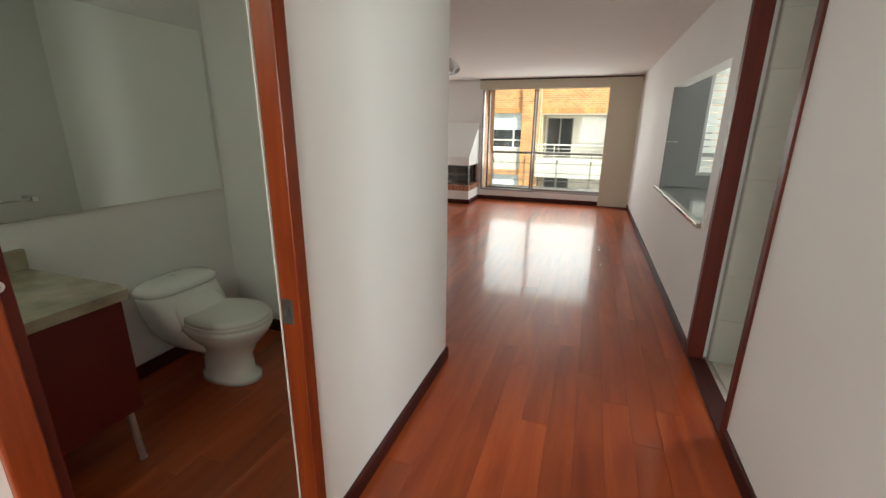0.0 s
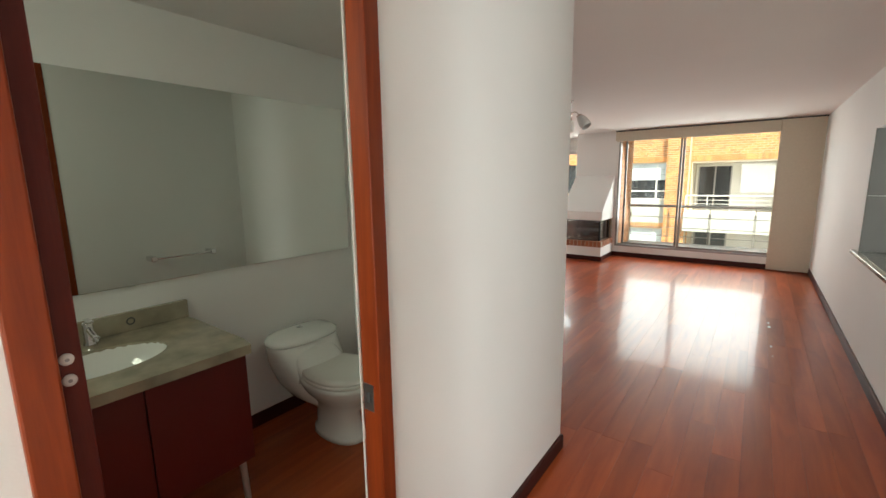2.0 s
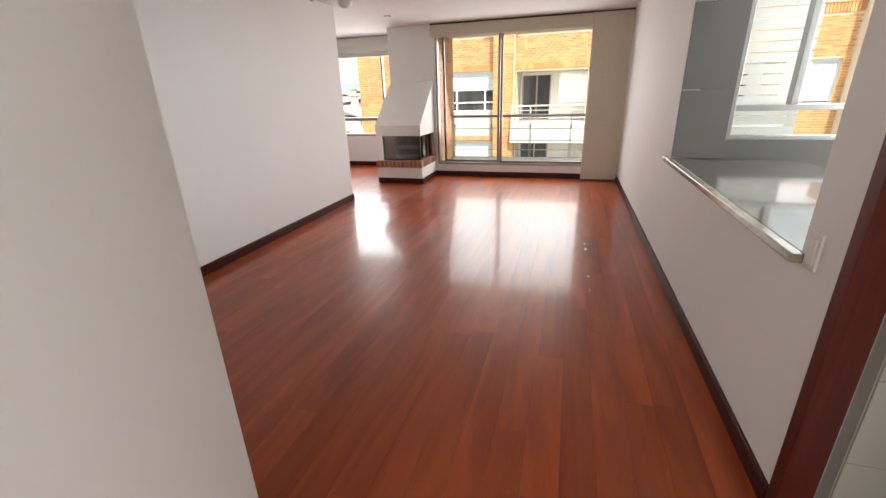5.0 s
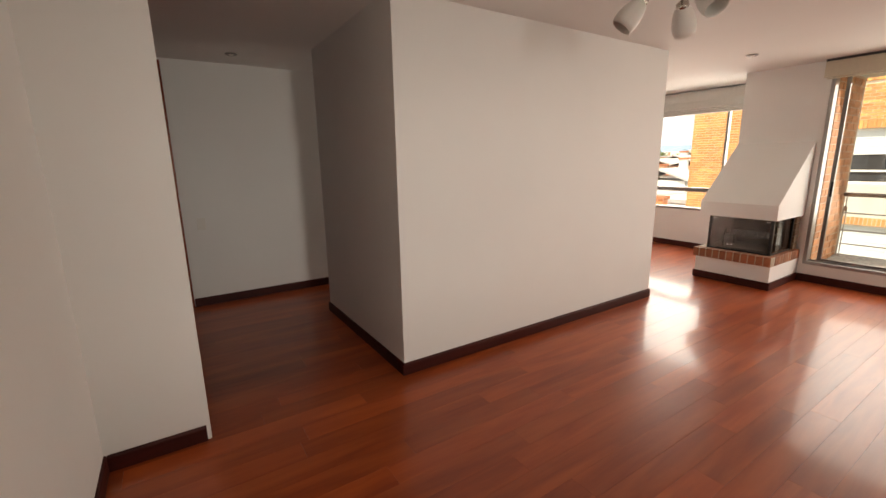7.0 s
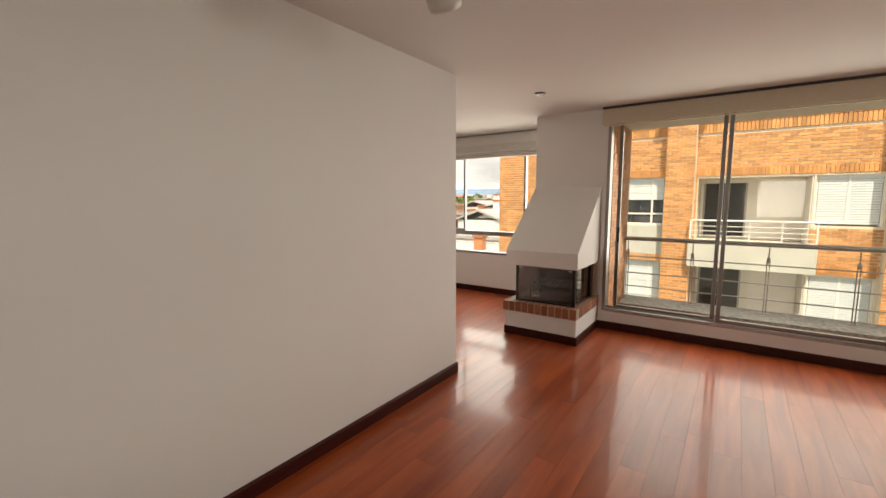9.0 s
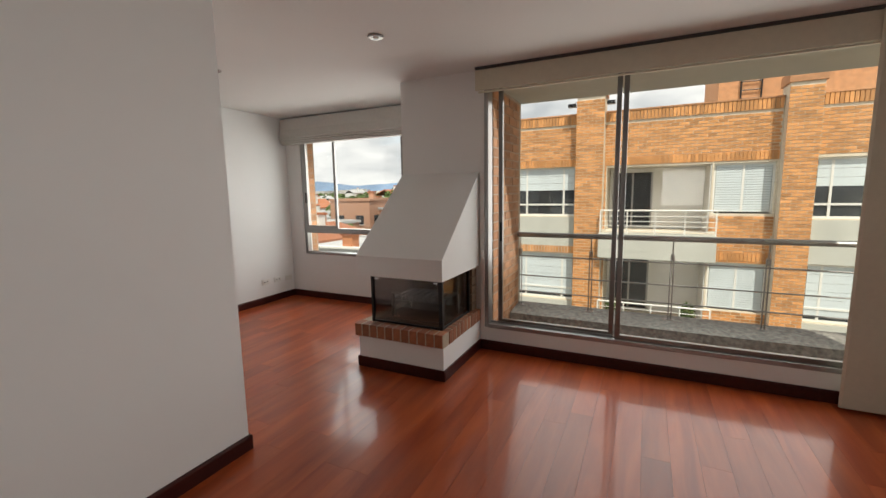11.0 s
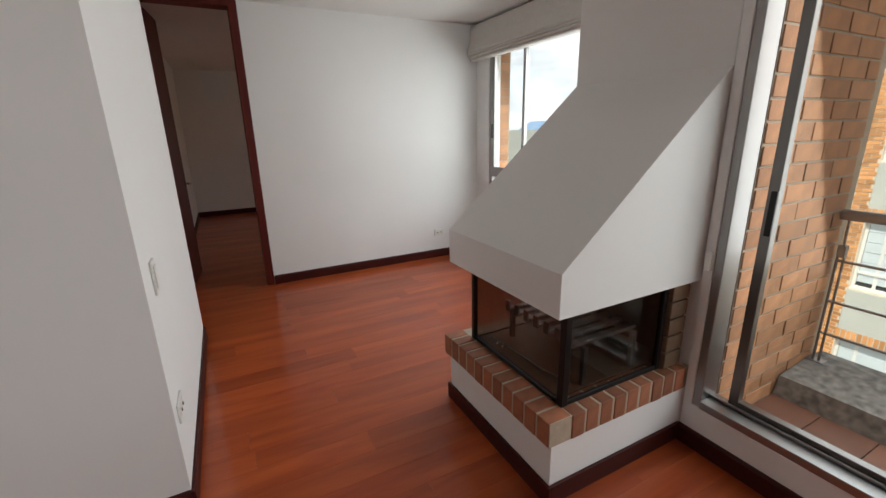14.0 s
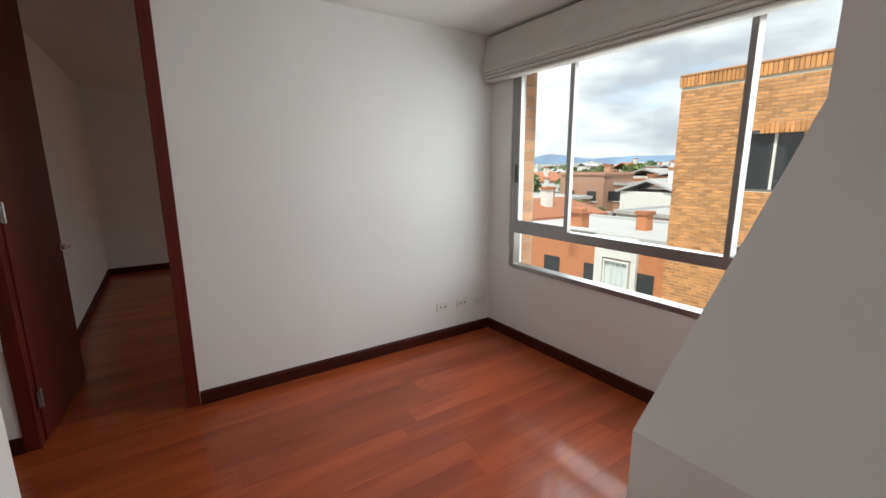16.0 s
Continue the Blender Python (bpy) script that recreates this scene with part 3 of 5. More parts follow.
for nm, a in (("skirting", (-2.664, 8.276, 0, -1.876, 8.2895, 0.085)), ("skirting", (-1.8895, 8.2896, 0, -1.876, 9.038, 0.085)), ("skirting", (-2.664, 8.2896, 0, -2.6505, 9.058, 0.085))):
    bit(nm, box(bmesh.new(), *a, 0.003), M_TRIM, f)
bed = bit("mortar_bed", solid([(-2.673, 8.275, 0.2575, -1.886, 9.0575, 0.3575)]), M_MORTAR, f)
bit("hearth_floor", solid([(-2.56, 8.40, 0.358, -1.985, 9.03, 0.366)]), M_FIREBRICK, f)
bit("fire_back", solid([(-2.6, 9.032, 0.358, -1.94, 9.0575, 0.751)]), M_FIREBRICK, f, "dark brown firebrick back")
for k in range(5):
    bit("fire_brick", box(bmesh.new(), -1.985, 8.925, 0.366 + 0.077 * k, -1.915, 9.03, 0.436 + 0.077 * k, 0.004), M_FIREBRICK, f)
# black steel frame and the smoked glass panes
for nm, a in (("glass_post", (-1.965, 8.372, 0.36, -1.935, 8.402, 0.7515)), ("glass_post", (-2.578, 8.372, 0.36, -2.556, 8.394, 0.7515)), ("glass_post", (-1.955, 8.9, 0.36, -1.935, 8.923, 0.7515)),
              ("glass_rail", (-2.556, 8.375, 0.36, -1.965, 8.395, 0.377)), ("glass_rail", (-2.556, 8.375, 0.7395, -1.965, 8.395, 0.7515)), ("glass_rail", (-1.955, 8.402, 0.36, -1.937, 8.9, 0.377)),
              ("glass_rail", (-1.955, 8.402, 0.7365, -1.937, 8.9, 0.7515)), ("glass_rail", (-2.576, 8.394, 0.36, -2.558, 9.03, 0.372))):
    bit(nm, box(bmesh.new(), *a, 0.002), M_BLACK, f)
for a in ((-2.55, 8.383, 0.377, -2.342, 8.387, 0.7395), (-2.338, 8.383, 0.377, -1.966, 8.387, 0.7395), (-1.948, 8.403, 0.377, -1.944, 8.9, 0.7365), (-2.569, 8.395, 0.372, -2.565, 9.03, 0.751)):
    bit("fire_glass", box(bmesh.new(), *a), M_SMOKE, f, "smoked glass pane").visible_shadow = False
for x, z in ((-2.53, 0.72), (-2.51, 0.72), (-2.53, 0.37), (-2.51, 0.37), (-2.36, 0.43), (-2.32, 0.43), (-2.0, 0.37), (-1.98, 0.37), (-2.0, 0.72), (-1.98, 0.72)):
    bit("glass_clip", rod(bmesh.new(), (x, 8.382, z), (x, 8.375, z), 0.007, None, 10), M_CHROME, f)
grate = thing("fire_grate", "dark steel fire grate with a row of bars inside the fireplace", "grate", "", (-2.25, 8.7, 0.366))
for k in range(7):
    x = -2.46 + 0.068 * k
    bm = box(bmesh.new(), x, 8.5, 0.53, x + 0.03, 8.86, 0.546, 0.002)
    box(bm, x, 8.49, 0.53, x + 0.03, 8.5, 0.585, 0.002)
    bit("grate_bar", bm, M_LOG, grate)
for y in (8.54, 8.82):
    bm = box(bmesh.new(), -2.49, y, 0.515, -2.0, y + 0.02, 0.5295)
    box(bm, -2.49, y, 0.366, -2.47, y + 0.02, 0.5145)
    box(bm, -2.02, y, 0.366, -2.0, y + 0.02, 0.5145)
    bit("grate_stand", bm, M_LOG, grate)
tongs = thing("gas_pipe", "thin bent metal pipe lying on the hearth", "pipe", "", (-2.35, 8.46, 0.366))
bm = bmesh.new()
pts = [(-2.5, 8.45, 0.372), (-2.42, 8.47, 0.36), (-2.3, 8.46, 0.374), (-2.15, 8.47, 0.374), (-2.02, 8.5, 0.374)]
for a, b in zip(pts, pts[1:]):
    rod(bm, a, b, 0.005, None, 8)
bit("pipe", bm, M_LOG, tongs)

# ---- small wall fixtures ----
def plate(name, label, category, cx, cy, cz, n, w, h, holes=0, group=""):
    """A wall plate that faces along n."""
    t = thing(name, label, category, group, (cx, cy, cz))
    ang = {"+x": 90, "-x": -90, "+y": 180, "-y": 0}[n]
    t.rotation_euler.z = radians(ang)
    part("plate", box(bmesh.new(), -w / 2, -0.009, -h / 2, w / 2, 0, h / 2, 0.003), M_PLASTIC, t)
    if holes:
        part("insert", box(bmesh.new(), -w * 0.36, -0.011, -h * 0.3, w * 0.36, -0.0092, h * 0.3, 0.0008), M_PLASTIC, t)
        for s in (-1, 1):
            bm = rod(bmesh.new(), (s * w * 0.18, -0.0135, 0), (s * w * 0.18, -0.0112, 0), 0.007, None, 10)
            part("socket_hole", bm, M_SLOT, t)
    else:
        part("rocker", box(bmesh.new(), -w * 0.3, -0.013, -h * 0.34, w * 0.3, -0.0092, h * 0.34, 0.002), M_PLASTIC, t)
    return t


plate("power_socket", "white double power socket low on the study wall", "socket", -5.0, 9.415, 0.28, "+x", 0.115, 0.07, 2, "sockets on the study wall")
plate("cable_socket", "white cable socket low on the study wall", "socket", -5.0, 9.612, 0.28, "+x", 0.115, 0.065, 1, "sockets on the study wall")
plate("blank_plate", "pale grey blank wall plate near the corner", "wall plate", -5.0, 9.806, 0.265, "+x", 0.11, 0.062, 0, "sockets on the study wall")
plate("light_switch", "white light switch on the end of the wall block", "switch", -2.70, 7.1, 0.88, "+y", 0.075, 0.125)
plate("power_socket", "white power socket low on the end of the wall block", "socket", -2.64, 7.1, 0.37, "+y", 0.12, 0.075, 2)
plate("light_switch", "white light switch beside the kitchen doorway", "switch", 1.10, 3.38, 0.90, "-x", 0.07, 0.12)
plate("light_switch", "white light switch in the passage", "switch", -5.0, 3.25, 0.85, "+x", 0.075, 0.12)
cord = thing("blind_cord_clip", "cream plastic cord clip beside the balcony window", "clip", "", (-1.862, 9.04, 0.85))
bit("clip_body", box(bmesh.new(), -1.872, 9.018, 0.81, -1.848, 9.0395, 0.89, 0.006), M_PLASTIC, cord)


def downlight(x, y, label="small round recessed ceiling spotlight, switched off"):
    t = thing("ceiling_spot", label, "ceiling light", "recessed ceiling spotlights", (x, y, H))
    part("ring", lathe(bmesh.new(), [(0.028, -0.002), (0.05, -0.001), (0.052, -0.006), (0.046, -0.012), (0.03, -0.009)]), M_ALU, t, "", True)
    part("bulb", lathe(bmesh.new(), [(0.001, -0.016), (0.018, -0.013), (0.024, -0.006), (0.024, -0.0025), (0.001, -0.0025)][::-1]), M_SHADE, t, "", True)


for x, y in ((-2.2, 8.01), (-3.76, 8.01), (-4.55, 3.64)):
    downlight(x, y)

# ---- pendant lamp ----
lamp = thing("chandelier", "brushed nickel ceiling lamp with three frosted glass shades, off", "ceiling lamp", "", (-1.46, 5.28, H))
part("canopy", lathe(bmesh.new(), [(0.055, -0.001), (0.055, -0.012), (0.02, -0.03), (0.012, -0.032)]), M_NICKEL, lamp, "", True)
part("stem", rod(bmesh.new(), (0, 0, -0.031), (0, 0, -0.125), 0.009), M_NICKEL, lamp)
part("hub", lathe(bmesh.new(), [(0.012, -0.185), (0.02, -0.17), (0.05, -0.158), (0.055, -0.14), (0.045, -0.126), (0.015, -0.122)]), M_NICKEL, lamp, "", True)
for az in (-15, 105, 225):
    d = Vector((math.cos(radians(az)), math.sin(radians(az)), 0))
    arm = bmesh.new()
    pts = [d * (0.045 + 0.1 * s) + Vector((0, 0, -0.145 + 0.03 * math.sin(s * 2.4) - 0.05 * s * s)) for s in (0, 0.2, 0.4, 0.6, 0.8, 1.0)]
    for a, b in zip(pts, pts[1:]):
        rod(arm, a, b, 0.006, None, 10)
    part("arm", arm, M_NICKEL, lamp)
    tilt = Matrix.Translation(pts[-1]) @ Matrix.Rotation(radians(az), 4, "Z") @ Matrix.Rotation(radians(-38), 4, "Y")
    cup = lathe(bmesh.new(), [(0.012, 0.012), (0.03, 0.0), (0.032, -0.025), (0.026, -0.03)])
    cup.transform(tilt)
    part("lamp_holder", cup, M_NICKEL, lamp, "", True)
    sh = bmesh.new()
    prof = [(0.027, -0.014), (0.044, -0.036), (0.055, -0.07), (0.061, -0.11), (0.06, -0.14), (0.055, -0.165)]
    prof += [(r - 0.003, z) for r, z in reversed(prof)]
    rings = [[sh.verts.new((r * math.cos(2 * math.pi * k / 24), r * math.sin(2 * math.pi * k / 24), z)) for k in range(24)] for r, z in prof]
    for a, b in zip(rings, rings[1:]):
        for k in range(24):
            sh.faces.new((a[k], a[(k + 1) % 24], b[(k + 1) % 24], b[k]))
    sh.transform(tilt)
    shade = part("shade", sh, M_SHADE, lamp, "frosted white glass tulip shade", True)
    bulb = lathe(bmesh.new(), [(0.001, -0.125), (0.014, -0.118), (0.018, -0.1), (0.014, -0.06), (0.012, -0.031)])
    bulb.transform(tilt)
    part("bulb", bulb, M_PLASTIC, lamp, "", True)

# ---- bathroom ----
mirror = thing("wall_mirror", "wide frameless mirror over the vanity and toilet", "mirror", "", (-2.1, 1.45, 1.05))
bit("mirror_glass", box(bmesh.new(), -2.097, 0.4, 1.05, -2.085, 2.51, 2.05, 0.002), M_MIRROR, mirror)
van = thing("vanity_cabinet", "dark red lacquered vanity cabinet on slim chrome legs", "cabinet", "", (-1.8, 0.93, 0))
bit("body", solid([(-2.098, 0.52, 0.255, -1.485, 1.345, 0.785)], [(-1.95, 0.6, 0.5, -1.53, 1.18, 0.9)]), M_CAB, van)
for y0, y1 in ((0.523, 0.942), (0.948, 1.347)):
    d = bit("cabinet_door", box(bmesh.new(), -1.484, y0, 0.25, -1.465, y1, 0.765, 0.002), M_CAB, van)
bit("knob", lathe(bmesh.new(), [(0.004, -0.01), (0.012, 0.0), (0.012, 0.008), (0.004, 0.012)], (-1.452, 0.75, 0.735)), M_CHROME, van, "", True)
for x, y in ((-1.5, 1.3), (-1.5, 0.56), (-2.06, 1.3), (-2.06, 0.56)):
    leg = rod(bmesh.new(), (x + 0.028, y, 0.006), (x, y, 0.2535), 0.014, 0.016)
    rod(leg, (x + 0.029, y, 0), (x + 0.028, y, 0.006), 0.017)
    bit("leg", leg, M_SILVER, van, "slim silver leg")
top = thing("marble_counter", "beige marble vanity top with an undermounted white basin", "countertop", "", (-1.78, 0.9, 0.786))
def slab_with_bowl():
    """The slab, with an oval hole for the basin."""
    bm = bmesh.new()
    cx, cy, rx, ry, n = -1.75, 0.88, 0.17, 0.25, 40
    x0, x1, y0, y1 = -2.098, -1.41, 0.50, 1.365
    ring, edge = [], []
    for k in range(n):
        a = 2 * math.pi * k / n
        c, s = math.cos(a), math.sin(a)
        ring.append((cx + rx * c, cy + ry * s))
        t = min((x1 - cx) / c if c > 1e-6 else (x0 - cx) / c if c < -1e-6 else 9, (y1 - cy) / s if s > 1e-6 else (y0 - cy) / s if s < -1e-6 else 9)
        edge.append((cx + t * c, cy + t * s))
    v = {(i, z): [bm.verts.new((x, y, z)) for x, y in pts] for i, pts in ((0, ring), (1, edge)) for z in (0.787, 0.83)}
    for k in range(n):
        j = (k + 1) % n
        for a, b in (((0, 0.83), (1, 0.83)), ((1, 0.83), (1, 0.787)), ((1, 0.787), (0, 0.787)), ((0, 0.787), (0, 0.83))):
            bm.faces.new((v[a][k], v[a][j], v[b][j], v[b][k]))
    bmesh.ops.recalc_face_normals(bm, faces=bm.faces[:])
    return bm
bit("slab", slab_with_bowl(), M_MARBLE, top)
bit("backsplash", box(bmesh.new(), -2.098, 0.50, 0.831, -2.075, 1.365, 0.925, 0.003), M_MARBLE, top)
bowl = bmesh.new()
rings = [[bowl.verts.new((-1.75 + 0.172 * r * math.cos(2 * math.pi * k / 32), 0.88 + 0.252 * r * math.sin(2 * math.pi * k / 32), z)) for k in range(32)]
         for r, z in ((1.0, 0.829), (0.97, 0.8), (0.85, 0.74), (0.6, 0.70), (0.2, 0.69), (0.03, 0.688))]
for a, b in zip(rings, rings[1:]):
    for k in range(32):
        bowl.faces.new((a[k], a[(k + 1) % 32], b[(k + 1) % 32], b[k]))
bit("basin", bowl, M_CERAMIC, top, "white ceramic basin", True)
tap = thing("faucet", "chrome single-lever basin faucet", "faucet", "", (-2.0, 0.92, 0.83))
part("tap_body", lathe(bmesh.new(), [(0.026, 0), (0.024, 0.01), (0.02, 0.02), (0.02, 0.1), (0.018, 0.11)]), M_CHROME, tap, "", True)
bm = rod(bmesh.new(), (0.01, 0, 0.08), (0.11, 0, 0.06), 0.013)
rod(bm, (0.105, 0, 0.062), (0.105, 0, 0.045), 0.012)
part("spout", bm, M_CHROME, tap)
part("lever", box(bmesh.new(), -0.015, -0.012, 0.113, 0.06, 0.012, 0.125, 0.004), M_CHROME, tap)
drain_ring = thing("overflow_ring", "small chrome overflow ring on the backsplash", "fitting", "", (-2.075, 1.1, 0.88))
ringm = bmesh.new()
for k in range(16):
    a, b = 2 * math.pi * k / 16, 2 * math.pi * (k + 1) / 16
    rod(ringm, (0.004, 0.016 * math.cos(a), 0.016 * math.sin(a)), (0.004, 0.016 * math.cos(b), 0.016 * math.sin(b)), 0.003, None, 6)
part("ring", ringm, M_SLOT, drain_ring)


def loft(bm, sections, n=28, power=2.6):
    """Rounded-rectangle sections of (cx, cy, z, rx, ry), skinned from first to last."""
    rings = []
    for cx, cy, z, rx, ry in sections:
        ring = []
        for k in range(n):
            a = 2 * math.pi * k / n
            c, s = math.cos(a), math.sin(a)
            ring.append(bm.verts.new((cx + rx * math.copysign(abs(c) ** (2 / power), c), cy + ry * math.copysign(abs(s) ** (2 / power), s), z)))
        rings.append(ring)
    for a, b in zip(rings, rings[1:]):
        for k in range(n):
            bm.faces.new((a[k], a[(k + 1) % n], b[(k + 1) % n], b[k]))
    bm.faces.new(rings[0][::-1])
    bm.faces.new(rings[-1])
    return bm


wc = thing("toilet", "white one-piece ceramic toilet with its lid closed", "toilet", "", (-1.75, 1.975, 0))
bm = loft(bmesh.new(), [(-1.62, 1.975, 0.0, 0.2, 0.12), (-1.62, 1.975, 0.03, 0.195, 0.115), (-1.63, 1.975, 0.05, 0.165, 0.1), (-1.63, 1.975, 0.16, 0.16, 0.1), (-1.61, 1.975, 0.24, 0.19, 0.125),
                        (-1.6, 1.975, 0.31, 0.245, 0.185), (-1.6, 1.975, 0.36, 0.27, 0.205), (-1.6, 1.975, 0.385, 0.27, 0.207)], 32, 2.2)
bit("bowl", bm, M_CERAMIC, wc, "", True)
bm = loft(bmesh.new(), [(-1.8, 1.975, 0.17, 0.17, 0.1), (-1.84, 1.975, 0.22, 0.2, 0.15), (-1.87, 1.975, 0.3, 0.205, 0.195), (-1.9, 1.975, 0.38, 0.185, 0.222), (-1.935, 1.975, 0.45, 0.15, 0.234),
                        (-1.955, 1.975, 0.51, 0.132, 0.236), (-1.962, 1.975, 0.54, 0.126, 0.232)], 44, 2.9)
bit("tank", bm, M_CERAMIC, wc, "", True)
bm = loft(bmesh.new(), [(-1.962, 1.975, 0.541, 0.13, 0.236), (-1.96, 1.975, 0.552, 0.134, 0.242), (-1.961, 1.975, 0.572, 0.131, 0.238), (-1.968, 1.975, 0.59, 0.116, 0.212), (-1.976, 1.975, 0.602, 0.085, 0.15),
                        (-1.98, 1.975, 0.606, 0.04, 0.07)], 44, 2.9)
bit("tank_lid", bm, M_CERAMIC, wc, "", True)
bm = loft(bmesh.new(), [(-1.78, 1.975, 0.35, 0.12, 0.185), (-1.79, 1.975, 0.41, 0.1, 0.172), (-1.82, 1.975, 0.46, 0.07, 0.155), (-1.86, 1.975, 0.51, 0.035, 0.13)], 36, 2.5)
bit("shoulder", bm, M_CERAMIC, wc, "", True)
bm = loft(bmesh.new(), [(-1.585, 1.975, 0.386, 0.25, 0.2), (-1.585, 1.975, 0.4, 0.255, 0.205), (-1.585, 1.975, 0.408, 0.25, 0.202)], 32, 2.15)
bit("seat", bm, M_PLASTIC, wc, "white plastic seat", True)
bm = loft(bmesh.new(), [(-1.59, 1.975, 0.409, 0.248, 0.2), (-1.59, 1.975, 0.426, 0.245, 0.196), (-1.59, 1.975, 0.434, 0.2, 0.15), (-1.59, 1.975, 0.436, 0.1, 0.08)], 32, 2.15)
bit("lid", bm, M_PLASTIC, wc, "white plastic lid", True)
bit("flush_button", lathe(bmesh.new(), [(0.02, 0), (0.02, 0.008), (0.016, 0.01)], (-1.98, 1.975, 0.6)), M_CHROME, wc, "", True)
rail = thing("towel_bar", "short chrome towel bar on the bathroom wall", "towel bar", "", (-0.51, 1.95, 0.935))
bit("bar", rod(bmesh.new(), (-0.6, 1.72, 0.935), (-0.6, 2.19, 0.935), 0.008), M_CHROME, rail)
for y in (1.72, 2.19):
    bit("bracket", box(bmesh.new(), -0.615, y - 0.02, 0.915, -0.491, y + 0.02, 0.955, 0.005), M_CHROME, rail)
strike = thing("strike_plate", "small steel strike plate set in the bathroom door jamb", "strike plate", "", (-0.48, 1.187, 0.945))
bit("plate", box(bmesh.new(), -0.49, 1.1855, 0.905, -0.452, 1.1877, 0.985, 0.0008), M_ALU, strike)
bit("latch_hole", box(bmesh.new(), -0.478, 1.1842, 0.93, -0.464, 1.1854, 0.96), M_SLOT, strike)
stop = tagged(thing("door_stop", "thin white strip along the bathroom jamb", "trim", "", (-0.52, 1.18, 0)), kind="structure")
bit("strip", box(bmesh.new(), -0.4995, 1.182, 0, -0.4965, 1.1875, 2.39), M_PLASTIC, stop)
liner = tagged(thing("door_edge", "dark red edge of the bathroom door folded back", "door", "", (-0.5, 0.58, 0)), kind="structure")
bit("edge_board", box(bmesh.new(), -0.516, 0.5645, 0.006, -0.476, 0.6, 2.34, 0.003), M_DOORD, liner)
for z in (1.281, 1.247):
    lock = thing("door_fitting", "small round white cover cap on the bathroom door edge", "door fitting", "caps on the door edge", (-0.476, 0.58, z))
    part("cap", lathe(bmesh.new(), [(0.0095, 0.0), (0.0095, 0.003), (0.007, 0.005), (0.001, 0.0055)], sides=16), M_PLASTIC, lock, "", True)
    part("screw", rod(bmesh.new(), (0, 0, 0.0056), (0, 0, 0.0066), 0.003, None, 8), M_ALU, lock)
    lock.rotation_euler.y = radians(90)

# ---- doors ----
door = tagged(thing("door_1", "dark mahogany bedroom door standing wide open", "door", "", (-5.06, 6.945, 0)), kind="structure")
bit("door_leaf", box(bmesh.new(), -5.80, 6.93, 0.008, -5.06, 6.968, 2.37, 0.003), M_DOORD, door)
for s, y in ((1, 6.968), (-1, 6.93)):
    hd = bit("handle_rose", rod(bmesh.new(), (-5.74, y, 0.925), (-5.74, y + s * 0.012, 0.925), 0.025), M_CHROME, door, "chrome rose")
    bm = rod(bmesh.new(), (-5.74, y + s * 0.012, 0.925), (-5.74, y + s * 0.05, 0.925), 0.009)
    rod(bm, (-5.745, y + s * 0.048, 0.925), (-5.63, y + s * 0.048, 0.93), 0.009, 0.007)
    bit("handle", bm, M_CHROME, door, "chrome lever handle")
for z in (0.25, 1.2, 2.1):
    bm = rod(bmesh.new(), (-5.052, 6.976, z - 0.05), (-5.052, 6.976, z + 0.05), 0.008)
    box(bm, -5.05, 6.972, z - 0.045, -5.02, 6.975, z + 0.045)
    bit("hinge", bm, M_STEEL, door, "steel hinge")
door.rotation_euler.z = radians(-5.5)
d2 = tagged(thing("door_2", "dark mahogany side room door, closed", "door", "", (-5.09, 2.68, 0)), kind="structure")
bit("door_leaf", box(bmesh.new(), -5.11, 2.347, 0.008, -5.072, 3.043, 2.328, 0.003), M_DOORD, d2)
cl = tagged(thing("closet_doors", "dark reddish mahogany closet doors, closed, with a small handle", "closet door", "", (-3.3, 2.99, 0)), kind="structure")
for x0, x1 in ((-4.268, -3.422), (-3.418, -2.572)):
    bit("door_leaf", box(bmesh.new(), x0, 2.975, 0.01, x1, 3.01, 2.376, 0.003), M_DOORD, cl)
bit("handle", rod(bmesh.new(), (-3.53, 3.035, 0.72), (-3.53, 3.035, 0.86), 0.006), M_CHROME, cl, "slim metal pull")
for z in (0.735, 0.845):
    bit("handle_post", rod(bmesh.new(), (-3.53, 3.01, z), (-3.53, 3.03, z), 0.005), M_CHROME, cl)

# ---- kitchen ----
kc = thing("kitchen_counter", "dark polished granite counter behind the serving hatch", "counter", "", (1.6, 4.4, 0))
bit("cabinet_body", solid([(1.222, 3.3, 0.0, 1.85, 5.498, 0.835)]), M_GREYCAB, kc)
bit("granite_top", box(bmesh.new(), 1.222, 3.3, 0.836, 1.9, 5.495, 0.866, 0.003), M_GRANITE, kc)
ledge = thing("hatch_ledge", "dark polished stone ledge with pale edge in the hatch", "ledge", "", (1.15, 4.4, 0.84))
bit("edge", box(bmesh.new(), 1.06, 3.42, 0.8405, 1.0985, 5.585, 0.872, 0.004), M_MARBLE, ledge, "pale stone front edge")
bit("stone", box(bmesh.new(), 1.0995, 3.452, 0.8405, 1.2215, 5.498, 0.8715, 0.002), M_GRANITE, ledge)
# lining added so that the reveal's shade shows as a dark tone
lining = tagged(thing("hatch_lining", "grey tiled reveal of the serving hatch, toned dark for shade", "trim", "", (1.16, 5.49, 0.873)), kind="structure")
bit("lining_tile", box(bmesh.new(), 1.102, 5.488, 0.873, 1.438, 5.4985, 1.35, 0.001), M_GREYTILE, lining)
bit("lining_tile", box(bmesh.new(), 1.102, 5.488, 1.353, 1.438, 5.4985, 1.909, 0.001), M_GREYTILE, lining)
bit("threshold_strip", box(bmesh.new(), 1.09, 2.375, 0.0, 1.2, 3.165, 0.012, 0.003), M_TRIM, tagged(thing("threshold", "dark wooden threshold in the kitchen doorway", "threshold", "", (1.15, 2.58, 0)), kind="structure"))

